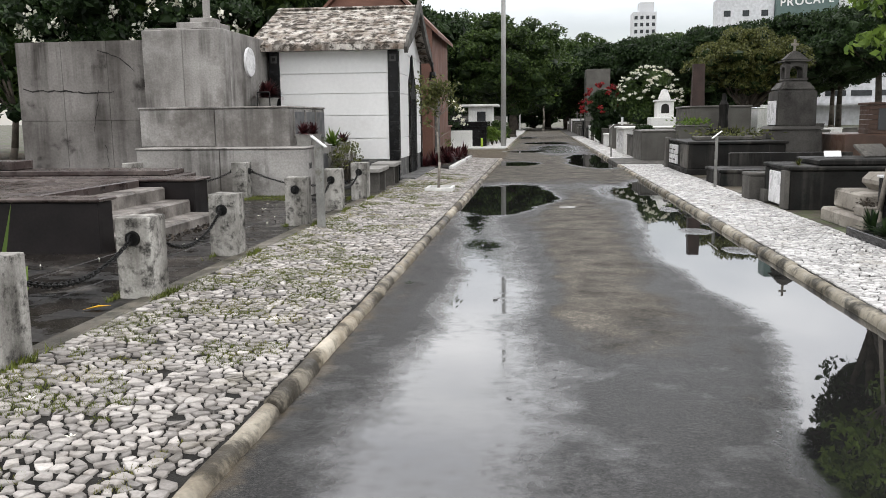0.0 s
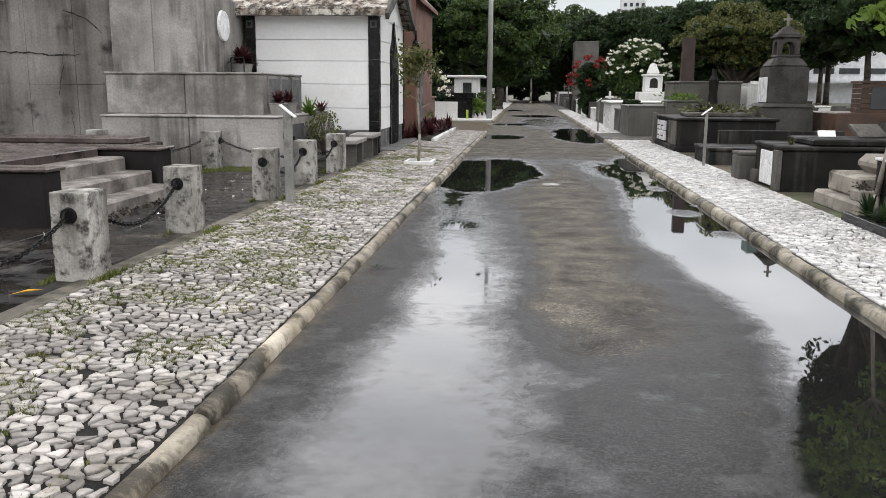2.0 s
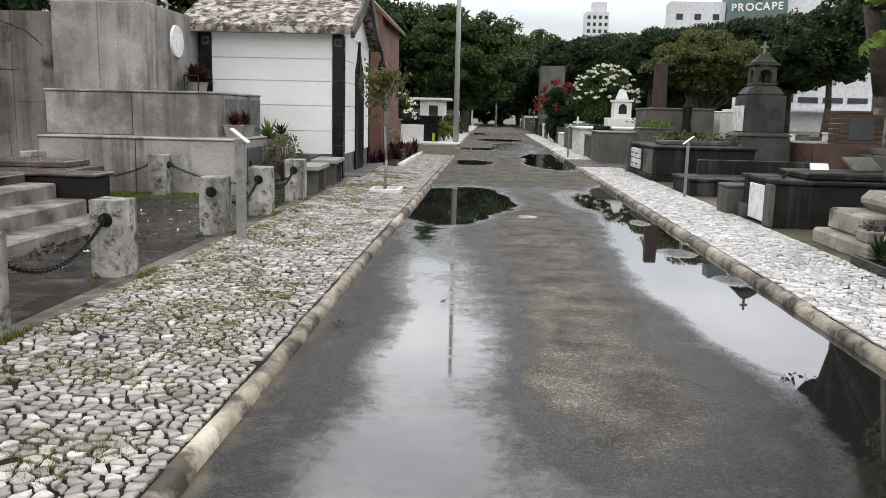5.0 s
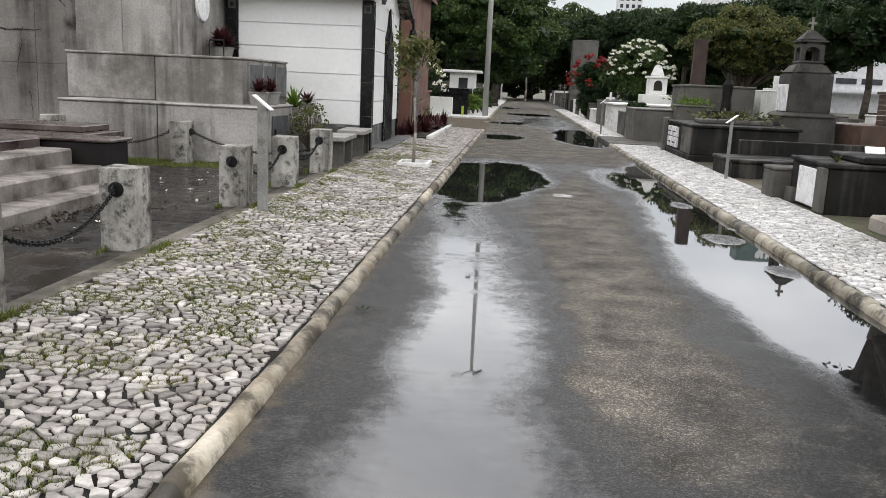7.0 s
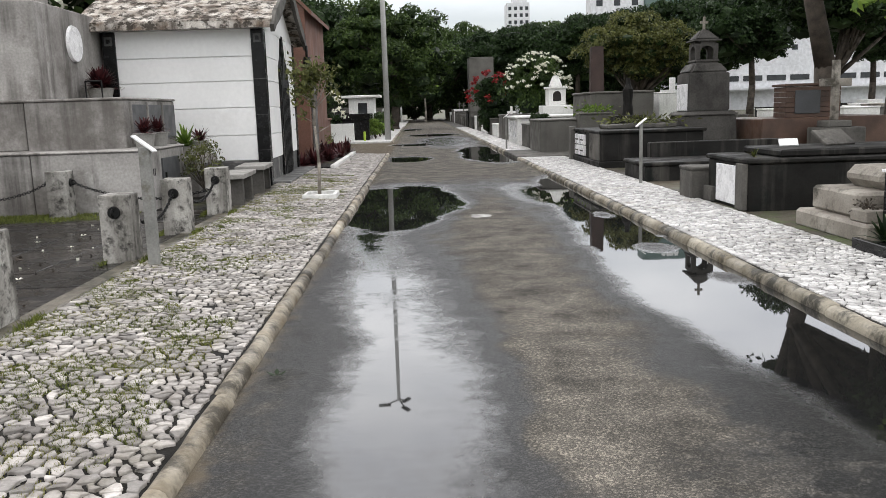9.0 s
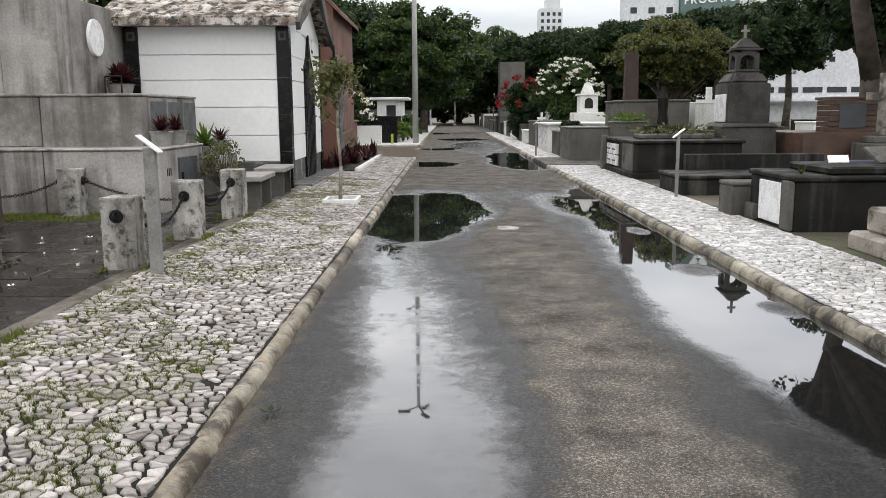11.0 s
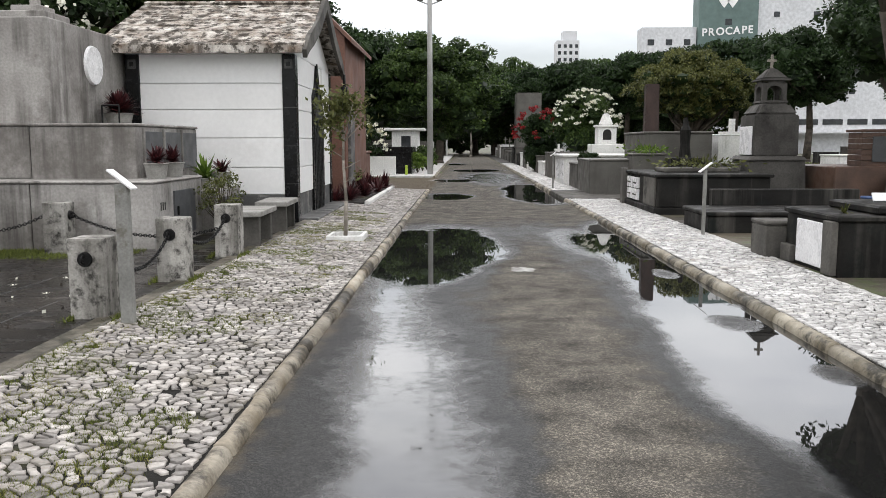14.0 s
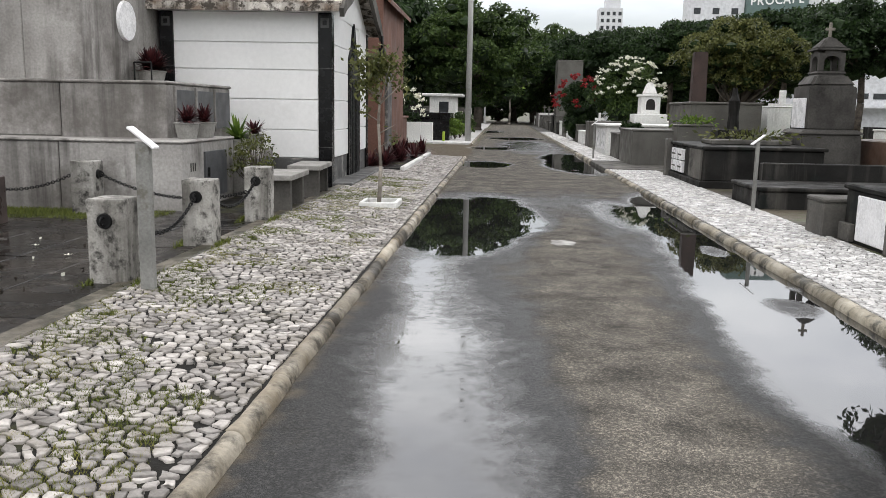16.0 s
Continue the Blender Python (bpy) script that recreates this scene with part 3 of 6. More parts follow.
bm = bmesh.new()
prism(bm, [(-0.58, -0.06), (-0.58, left_path_z(-0.58) - 0.012), (-2.0, left_path_z(-2.0) - 0.012), (-2.0, -0.06)], "y", -6, 28.3)
structure("footpath_bed_1", bm, M_SOIL_L, "dark mossy soil bed of the footpath", "pavement")
bm = bmesh.new()
prism(bm, [(2.98, -0.06), (2.98, 0.058), (4.1, 0.058), (4.1, -0.06)], "y", -6, 24.2)
prism(bm, [(2.98, -0.06), (2.98, 0.066), (3.8, 0.066), (3.8, -0.06)], "y", 27.6, 110)
structure("footpath_bed_2", bm, M_SOIL_R, "pale sand bed of the white stone footpath", "pavement")
bm = bmesh.new()
box(bm, -2.14, -2.0, -6, 18.0, 0.0, 0.135, 0.01)
structure("path_edge_strip", bm, M_EDGE, "narrow damp concrete edging strip along the footpath", "trim")
bm = bmesh.new()
box(bm, -14, -2.145, -6, 17.9, -0.02, 0.098)
structure("terrace_bed", bm, M_SOIL_L, "dark bed under the terrace slabs", "pavement")
# paved crossing on the far side
bm = bmesh.new()
box(bm, 2.9, 4.9, 24.25, 27.55, -0.03, 0.09, 0.02)
structure("plot_crossing", bm, M_TOMB_MID, "dark worn concrete crossing into the plots", "pavement")
bm = bmesh.new()
box(bm, -3.4, -0.72, 38.0, 44.0, -0.03, 0.10, 0.02)
box(bm, -2.2, -0.72, 44.0, 100.0, -0.03, 0.10, 0.02)
structure("far_pavement", bm, M_STONE_R, "pale far footpath beside the lane", "pavement")

# ---- the platform tomb with its steps ----
platform = thing("platform_tomb", -6.0, 9.5, 0.1, "low dark marble platform tomb with stone steps and stained top", "tomb")
ox, oy, oz = 6.0, -9.5, -0.1


def at_world(bm, px, py, pz):
    bmesh.ops.translate(bm, verts=bm.verts, vec=(-px, -py, -pz))
    return bm


def platform_part(name, material, boxes, label="", bevel=0.012):
    bm = bmesh.new()
    for b in boxes:
        box(bm, *b, bevel)
    return part(name, at_world(bm, -6.0, 9.5, 0.1), material, platform, label)


platform_part("side_block", M_MARBLE_DK, [(-10.5, -3.51, 8.08, 8.36, 0.09, 0.62)])
platform_part("side_cap", M_MARBLE_TOP, [(-10.5, -3.47, 8.04, 8.39, 0.622, 0.66)], "stained brown marble coping")
platform_part("side_block", M_MARBLE_DK, [(-10.5, -3.69, 10.77, 11.2, 0.09, 0.62)])
platform_part("side_cap", M_MARBLE_TOP, [(-10.5, -3.65, 10.73, 11.24, 0.622, 0.66)], "stained brown marble coping")
for n in range(3):
    x = -3.4 - 0.33 * n
    for y in (8.4, 9.18, 9.96):
        platform_part("step", M_STEP, [(x - 0.36, x, y, y + 0.765, 0.09, 0.235 + 0.16 * n)], "", 0.02)
platform_part("deck", M_MARBLE_TOP, [(-10.5, -4.4, 8.4, 10.72, 0.09, 0.65)], "wet stained marble deck")
platform_part("rear_deck", M_MARBLE_TOP, [(-10.5, -4.6, 11.26, 13.0, 0.09, 0.60), (-10.5, -4.75, 12.2, 12.9, 0.602, 0.68), (-10.5, -7.2, 12.3, 12.85, 0.682, 0.82)], "wet stained marble deck")

# ---- stepped concrete monument ----
monument = thing("stepped_monument", -5.0, 16.3, 0.1, "tall stepped grey concrete mausoleum with run-stained sides and metal doors", "mausoleum")


def mon_part(name, material, boxes, label="", bevel=0.012, parent=None):
    bm = bmesh.new()
    for b in boxes:
        box(bm, *b, bevel)
    return part(name, at_world(bm, -5.0, 16.3, 0.1), material, parent or monument, label)


tier_low = mon_part("lower_tier", M_CONCRETE, [(-6.2, -4.72, 14.26, 18.4, 0.06, 0.90), (-4.71, -3.22, 14.26, 16.1, 0.06, 0.90)])
mon_part("lower_coping", M_CONCRETE, [(-6.22, -3.2, 14.24, 16.12, 0.902, 0.935)])
tier_mid = mon_part("middle_tier", M_CONCRETE, [(-6.45, -5.06, 14.98, 17.4, 0.936, 1.60), (-5.05, -3.68, 14.98, 17.4, 0.10, 1.60)])
mon_part("middle_coping", M_CONCRETE, [(-6.47, -3.66, 14.96, 17.42, 1.602, 1.64)])
tier_top = mon_part("upper_block", M_CONCRETE, [(-6.62, -5.85, 15.6, 18.4, 1.642, 3.06), (-5.845, -5.05, 15.6, 18.4, 1.642, 3.06)])
mon_part("cap_slab", M_CONCRETE, [(-6.9, -5.45, 16.3, 17.9, 3.062, 3.17)])
mon_part("cap_slab", M_CONCRETE, [(-6.42, -5.62, 16.7, 17.5, 3.172, 3.32)])
mon_part("cap_slab", M_CONCRETE, [(-6.2, -5.75, 16.85, 17.3, 3.322, 3.42)])
mon_part("cross_shaft", M_CONCRETE, [(-5.99, -5.87, 17.0, 17.12, 3.422, 5.0), (-6.35, -5.51, 17.01, 17.11, 4.5, 4.62)])
# bronze-grey doors on the street side of the middle tier
for y0 in (15.25, 15.98, 16.70):
    d = mon_part("vault_door", M_PANEL, [(-3.68, -3.655, y0, y0 + 0.62, 1.02, 1.54)], "dull grey metal vault door", 0.004)
    mon_part("door_frame", M_CONCRETE, [(-3.68, -3.65, y0 - 0.05, y0 - 0.005, 0.98, 1.58)], "", 0.004, d)
d = mon_part("vault_door", M_PANEL, [(-3.225, -3.195, 14.95, 15.75, 0.2, 0.78)], "dull grey metal vault door", 0.004)
mon_part("door_handle", M_IRON, [(-3.196, -3.17, 15.02, 15.05, 0.46, 0.58)], "small dark handle", 0.004, d)
# painted mark beside the door, worn past reading
for k in range(3):
    mon_part("painted_mark", M_IRON, [(-3.222, -3.216, 14.5 + 0.07 * k, 14.53 + 0.07 * k, 0.56, 0.66)], "worn black painted mark", 0.0)
bm = bmesh.new()
bmesh.ops.create_cone(bm, cap_ends=True, segments=40, radius1=0.29, radius2=0.275, depth=0.04, matrix=pose(-5.03, 16.92, 2.54, 0, 90, 0))
part("oval_plaque", at_world(bm, -5.0, 16.3, 0.1), M_MARBLE_W, monument, "round white marble portrait plaque, plain")
mon_part("planter_ledge", M_CONCRETE, [(-3.66, -3.05, 16.2, 17.5, 0.06, 0.72)], "low grey planter ledge")
mon_part("planter_front", M_PANEL, [(-3.045, -3.02, 16.4, 17.3, 0.15, 0.6)], "dull grey metal plate", 0.004)

# ---- cracked wall ----
bm = bmesh.new()
for k in range(3):
    box(bm, -9.4 + 0.93 * k, -9.4 + 0.93 * (k + 1) - 0.006, 16.0, 16.25, 0.05, 1.42, 0.004)
    box(bm, -9.4 + 0.93 * k, -9.4 + 0.93 * (k + 1) - 0.006, 16.0, 16.25, 1.425, 2.93, 0.004)
box(bm, -9.39, -6.62, 16.02, 16.23, 0.05, 2.91)
cracked = structure("cracked_wall", bm, M_CRACKED, "blackened rendered boundary wall with cracks and peeling patches", "wall")
rng = random.Random(4)
for x, z, steps, dx, dz in ((-9.3, 2.05, 16, 0.11, 0.0), (-7.75, 2.0, 10, -0.01, -0.08), (-7.0, 2.35, 8, -0.09, 0.05), (-7.7, 0.95, 6, 0.01, -0.07)):
    # thin strips on the wall face, coloured as the shade in an open crack
    bm = bmesh.new()
    for k in range(steps):
        x2, z2 = x + dx + rng.uniform(-0.03, 0.03), z + dz + rng.uniform(-0.035, 0.035)
        w = 0.006 + 0.01 * rng.random()
        prism(bm, [(x, z - w), (x2, z2 - w), (x2, z2 + w), (x, z + w)], "y", 15.994, 16.02)
        x, z = x2, z2
    part("crack", bm, M_RECESS_SHADE, cracked, "dark open crack")

# ---- white chapel ----
chapel = thing("chapel", -2.24, 18.02, 0.1, "white funeral chapel with black granite corners and lichen-stained roof", "chapel", "", 0.8)
CW, CD, CZ = 2.72, 3.9, 2.72  # width, depth and eave height above the base


def chap(name, material, boxes, label="", bevel=0.006, parent=None):
    bm = bmesh.new()
    for b in boxes:
        box(bm, *b, bevel)
    return part(name, bm, material, parent or chapel, label)


chap("plinth", M_PLINTH, [(-CW, -0.02, -0.012, CD, -0.05, 0.44)], "stained grey base course")
core = chap("wall", M_WHITE, [(-CW + 0.01, -0.03, 0.03, CD - 0.02, 0.441, CZ)], "white painted wall")
bands = (0.445, 0.89, 1.37, 1.83, 2.25, CZ)
for a, b in zip(bands, bands[1:]):
    chap("wall_panel", M_WHITE, [(-CW + 0.2, -0.205, 0.0, 0.028, a + 0.007, b - 0.007)], "", 0.004)
    chap("wall_panel", M_WHITE, [(-0.029, 0.0, 0.2, 1.56, a + 0.007, b - 0.007)], "", 0.004)
    chap("wall_panel", M_WHITE, [(-0.029, 0.0, 2.84, CD, a + 0.007, b - 0.007)], "", 0.004)
for x0 in (-0.2, -CW - 0.02):
    col = chap("corner_column", M_BLACK, [(x0, x0 + 0.215, -0.022, 0.195, -0.04, CZ - 0.01)], "polished black granite corner column")
    for k in range(1, 4):
        chap("column_joint", M_PLINTH, [(x0 - 0.001, x0 + 0.216, -0.0235, 0.1965, 0.62 * k, 0.62 * k + 0.006)], "", 0.0, col)
    chap("capital_tile", M_PLINTH, [(x0 + 0.04, x0 + 0.175, -0.034, -0.022, CZ - 0.24, CZ - 0.09)], "square grey inset tile", 0.004, col)
    chap("capital_inset", M_BLACK, [(x0 + 0.075, x0 + 0.14, -0.038, -0.034, CZ - 0.2, CZ - 0.13)], "", 0.0, col)
chap("corner_column", M_BLACK, [(-0.18, 0.016, CD - 0.2, CD + 0.016, -0.04, CZ - 0.01)], "polished black granite corner column")
# gable wall and pointed doorway on the street side
bm = bmesh.new()
prism(bm, [(0.03, CZ), (CD - 0.02, CZ), (CD / 2, CZ + 0.95)], "x", -0.2, -0.01)
part("gable", bm, M_WHITE, chapel, "white gable")
arch = [(1.58, 0.0), (2.82, 0.0), (2.82, 1.8), (2.7, 2.12), (2.4, 2.35), (2.2, 2.76), (2.0, 2.35), (1.7, 2.12), (1.58, 1.8)]
bm = bmesh.new()
prism(bm, arch, "x", -0.028, 0.022)
door_surround = part("door_surround", bm, M_BLACK, chapel, "black granite pointed-arch surround")
bm = bmesh.new()
prism(bm, [((y - 2.2) * 0.74 + 2.2, 0.03 + z * 0.86) for y, z in arch], "x", 0.018, 0.03)
door = part("door", bm, M_IRON, chapel, "closed dark iron pointed door")
for k in range(5):
    chap("door_bar", M_IRON, [(0.028, 0.04, 1.86 + 0.16 * k, 1.875 + 0.16 * k, 0.05, 1.75)], "", 0.0, door)
chap("door_step", M_PLINTH, [(-0.12, 0.34, 0.0, 4.0, -0.05, 0.06)], "grey stone step", 0.015)
chap("door_step", M_PLINTH, [(-0.28, -0.121, -0.14, -0.025, -0.05, 0.06)], "grey stone step", 0.01)
# roof: two slabs with tile courses and a swept bargeboard
RW0, RW1 = -3.08, 0.22
for sgn in (0, 1):
    prof = [(-0.3, CZ + 0.03), (-0.3, CZ + 0.12), (0.3, CZ + 0.42), (CD / 2, CZ + 1.1), (CD / 2, CZ + 1.02), (0.3, CZ + 0.33)]
    if sgn:
        prof = [(CD - y, z) for y, z in prof]
    bm = bmesh.new()
    prism(bm, prof, "x", RW0, RW1)
    slope = part("roof_slope", bm, M_ROOF, chapel, "lichen-blotched brown roof")
    # overlapping courses of small tiles
    for r in range(8):
        t0 = r / 8
        y0 = -0.3 + t0 * (CD / 2 + 0.3)
        z0 = CZ + 0.12 + (0.30 * (y0 + 0.3) / 0.6 if y0 < 0.3 else 0.30 + 0.68 * (y0 - 0.3) / (CD / 2 - 0.3))
        y1 = y0 + 0.235
        z1 = CZ + 0.12 + (0.30 * (y1 + 0.3) / 0.6 if y1 < 0.3 else 0.30 + 0.68 * (y1 - 0.3) / (CD / 2 - 0.3))
        for k in range(15):
            x0 = RW0 + 0.22 * k + rng.uniform(0, 0.006)
            lift = rng.uniform(0.002, 0.014)
            o = [(y0, z0 + lift), (y1, z1 + 0.003), (y1, z1 - 0.012), (y0, z0 - 0.005)]
            if sgn:
                continue
            bm = bmesh.new()
            prism(bm, o, "x", x0, x0 + 0.213)
            part("roof_tile", dent(bm, 0.004, k + r), M_ROOF, slope)
    bm = bmesh.new()
    prism(bm, [(-0.34, CZ - 0.02), (-0.34, CZ + 0.1), (-0.28, CZ + 0.1), (-0.28, CZ - 0.02)] if not sgn else
          [(CD + 0.34, CZ - 0.02), (CD + 0.34, CZ + 0.1), (CD + 0.28, CZ + 0.1), (CD + 0.28, CZ - 0.02)], "x", RW0, RW1)
    part("eave_board", bm, M_ROOF, chapel, "weathered eave edge")
    swept = [(-0.4, CZ + 0.02), (-0.34, CZ - 0.1), (-0.1, CZ + 0.02), (0.4, CZ + 0.18), (1.1, CZ + 0.48), (CD / 2, CZ + 1.0),
             (CD / 2, CZ + 1.26), (1.3, CZ + 0.86), (0.8, CZ + 0.62), (0.3, CZ + 0.42), (-0.1, CZ + 0.24)]
    if sgn:
        swept = [(CD - y, z) for y, z in swept]
    bm = bmesh.new()
    prism(bm, swept, "x", RW1 - 0.02, RW1 + 0.05)
    part("bargeboard", bm, M_TOMB_MID, chapel, "swept grey mouldy bargeboard")
chap("ridge_tile", M_ROOF, [(RW0, RW1, CD / 2 - 0.1, CD / 2 + 0.1, CZ + 1.07, CZ + 1.14)], "", 0.03)
chap("soffit", M_WHITE, [(RW0 + 0.3, -0.01, -0.26, CD + 0.26, CZ + 0.001, CZ + 0.028)])
bm = bmesh.new()
cone(bm, pose(0.3, 3.9, CZ - 0.46), 0.1, 0.075, 0.2, 12)
cone(bm, pose(0.3, 3.9, CZ - 0.27), 0.03, 0.03, 0.25, 8)
part("wall_lantern", bm, M_IRON, chapel, "black hanging lantern", True)

# ---- terracotta mausoleum behind ----
tm = thing("terracotta_mausoleum", -3.92, 24.9, 0.1, "tall terracotta-coloured mausoleum with a steep gable", "mausoleum")
bm = bmesh.new()
prism(bm, [(-1.8, -0.1), (1.75, -0.1), (1.75, 3.65), (0, 5.3), (-1.8, 3.65)], "y", -1.6, 2.2)
part("wall", bm, M_TERRA, tm)
for s in (-1, 1):
    bm = bmesh.new()
    prism(bm, [(s * 1.92, 3.5), (s * 1.92, 3.6), (0, 5.5), (0, 5.38)], "y", -1.72, 2.3)
    part("roof_slope", bm, M_TERRA, tm, "brown tiled roof slope")
bm = bmesh.new()
box(bm, 1.75, 1.82, -1.3, -0.6, 0.1, 2.2, 0.01)
part("side_pilaster", bm, M_PLINTH, tm, "dark grey pilaster")
tp = thing("terracotta_planter", -2.9, 28.6, 0.1, "square terracotta planter wall beside the bed", "planter")
bm = bmesh.new()
box(bm, -0.5, 0.55, -1.2, 1.0, -0.05, 1.0, 0.02)
part("body", bm, M_TERRA, tp)
bm = bmesh.new()
box(bm, -0.55, 0.6, -1.25, 1.05, 1.0, 1.07, 0.02)
part("rim", bm, M_TERRA, tp)

# ---- things along the terrace ----
def bollard(x, y, turn=0.0):
    b = thing("bollard", x, y, 0.125, "square cast concrete bollard, blackened with lichen, with iron chain eyes", "bollard", "chain bollards", turn)
    bm = box(bmesh.new(), -0.13, 0.13, -0.13, 0.13, -0.02, 0.58, 0.014, 2)
    bmesh.ops.subdivide_edges(bm, edges=[e for e in bm.edges if e.calc_length() > 0.2], cuts=4, use_grid_fill=True)
    part("post", dent(bm, 0.006, x * 3 + y), M_BOLLARD, b)
    for s in (-1, 1):
        bm = bmesh.new()
        cone(bm, pose(0, s * 0.128, 0.43, 90 if s < 0 else -90, 0, 0), 0.056, 0.05, 0.022, 18)
        plate = part("eye_plate", bm, M_IRON, b, "round black iron plate")
        bm = bmesh.new()
        torus(bm, pose(0, s * 0.165, 0.43, 0, 90, 0), 0.028, 0.008, 14, 6)
        part("chain_eye", bm, M_IRON, plate, "", True)
    return b


BOLLARDS = ((-2.13, 4.5), (-2.17, 6.26), (-2.24, 8.12), (-2.2, 10.36), (-2.17, 11.98), (-2.14, 13.66))
for x, y in BOLLARDS:
    bollard(x, y)
bollard(-4.22, 13.95, 90)
bollard(-6.15, 14.0, 90)


def chain(a, b, sag):
    a, b = Vector(a), Vector(b)
    n = max(8, int((b - a).length * 1.12 / 0.036))
    c = thing("chain", *((a + b) / 2), "black iron chain hanging slack between bollards", "chain", "barrier chains")
    mid = (a + b) / 2
    bm = bmesh.new()
    curve = lambda t: a.lerp(b, t) - Vector((0, 0, sag * 4 * t * (1 - t))) - mid
    for k in range(n):
        p, q = curve(k / n), curve((k + 1) / n)
        m, length = between(p, q)
        torus(bm, m @ Matrix.Translation((0, 0, length / 2)) @ pose(0, 0, 0, 90, 0, 90 * (k % 2)) @ pose(0, 0, 0, 0, 0, 90), 0.016, 0.005, 10, 5, 1.5)
    part("linkage", bm, M_IRON, c, "", True)


EYE_Z = 0.55
for k, sag in ((0, 0.15), (1, 0.2), (3, 0.2), (4, 0.18)):
    (x0, y0), (x1, y1) = BOLLARDS[k], BOLLARDS[k + 1]
    chain((x0, y0 + 0.17, EYE_Z), (x1, y1 - 0.17, EYE_Z), sag)
chain((-4.05, 13.95, EYE_Z), (-2.2, 13.5, EYE_Z - 0.1), 0.16)
chain((-5.98, 14.0, EYE_Z), (-4.39, 13.95, EYE_Z), 0.2)


def bench(x, y, turn=0.0):
    b = thing("bench", x, y, 0.12, "plain cast concrete bench with a pale worn top", "bench", "concrete benches", turn)
    part("seat", dent(box(bmesh.new(), -0.23, 0.23, -0.53, 0.53, 0.375, 0.44, 0.012, 2), 0.003, y), M_POT, b, "pale worn concrete seat")
    for s in (-1, 1):
        part("leg", box(bmesh.new(), -0.19, 0.19, s * 0.36 - 0.045, s * 0.36 + 0.045, -0.02, 0.374, 0.01), M_TOMB_MID, b)


bench(-2.2, 14.85, 2)
bench(-2.24, 16.55, 3)


def plate_sign(x, y, z, tall, lean, turn, label, half=0.045):
    s = thing("plot_sign", x, y, z, label, "sign", "", turn)
    part("post", box(bmesh.new(), -half, half, -half * 0.7, half * 0.7, -0.05, tall, 0.005), M_POST, s, "grey steel post")
    bm = box(bmesh.new(), -0.11, 0.11, -0.05, 0.05, -0.008, 0.008, 0.004)
    bmesh.ops.transform(bm, matrix=pose(0, 0, tall + 0.03, 0, lean, 0), verts=bm.verts)
    part("plate", bm, M_PLATE, s, "tilted white plate")


plate_sign(-1.86, 10.12, 0.12, 0.98, 38, 0, "grey steel post with a tilted white plot plate")
plate_sign(3.95, 16.4, 0.1, 0.9, -38, 0, "thin grey post with a tilted white plate before dark tombs", 0.025)
plate_sign(3.1, 28.8, 0.1, 0.95, -38, 0, "thin grey post with a tilted white plate before a white tomb", 0.025)


# ---- plants ----
def rosette(name, x, y, z, n, size, material, label, pot=None, seed=1, group="", category="plant", broad=0.09):
    """Arching strap leaves from one crown, with or without a pot."""
    rnd = random.Random(seed)
    r = thing(name, x, y, z, label, category, group)
    base = 0.0
    if pot:
        w, h = pot
        bm = bmesh.new()
        cone(bm, pose(0, 0, 0), w * 0.38, w * 0.5, h, 20)
        torus(bm, pose(0, 0, h - 0.01), w * 0.5, 0.012, 20, 6)
        part("pot", bm, M_POT, r, "grey cement pot")
        base = h
    bm = bmesh.new()
    for k in range(n):
        a, up = rnd.uniform(0, 6.283), rnd.uniform(0.25, 1.35) if broad < 0.1 else rnd.uniform(1.05, 1.45)
        ln, w = size * rnd.uniform(0.6, 1.1), size * broad
        pts = []
        for j in range(4):
            t = j / 3
            out = ln * t * math.cos(up)
            pts.append((out, base + ln * (t * math.sin(up) - 0.35 * t * t * math.cos(up)), w * (1.6 * t + 0.35) * (1 - t) ** 0.5 * 1.3 + 0.002 if broad > 0.1 else w * (1 - t) ** 0.6 + 0.002))
        prev = None
        for out, h, half in pts:
            c, s = math.cos(a), math.sin(a)
            l = bm.verts.new((out * c - half * s, out * s + half * c, h))
            q = bm.verts.new((out * c + half * s, out * s - half * c, h))
            if prev:
                bm.faces.new((prev[0], prev[1], q, l))
            prev = (l, q)
    part("foliage", bm, material, r)
    return r


rosette("potted_plant", -4.74, 17.05, 1.64, 420, 0.4, M_LEAF_RED, "dark red bromeliad in a cement pot on the concrete tier", (0.42, 0.2), 3)
rosette("potted_plant", -3.42, 14.95, 0.935, 110, 0.27, M_LEAF_RED, "small purple bromeliad in a cement planter", (0.3, 0.2), 5)
rosette("potted_plant", -3.4, 15.5, 0.935, 110, 0.27, M_LEAF_RED, "small purple bromeliad in a cement planter", (0.3, 0.2), 6)
rosette("potted_plant", -3.3, 16.55, 0.72, 60, 0.42, M_LEAF_LT, "bright green fern in a planter", (0.3, 0.16), 7)
rosette("potted_plant", -3.25, 17.2, 0.72, 45, 0.34, M_LEAF_RED, "purple-green bromeliad in a cement pot", (0.3, 0.22), 8)
bm = bmesh.new()
for a, b in (((0, 0, 0), (0, 0, 0.3)), ((0, 0, 0.3), (0.25, 0, 0.3)), ((0.25, 0, 0.3), (0.25, 0, 0))):
    limb(bm, a, b, 0.012, 0.012, 6)
fr = thing("metal_rack", -4.8, 16.6, 1.64, "small dark metal rack standing by the block", "rack")
part("bars", bm, M_IRON, fr)


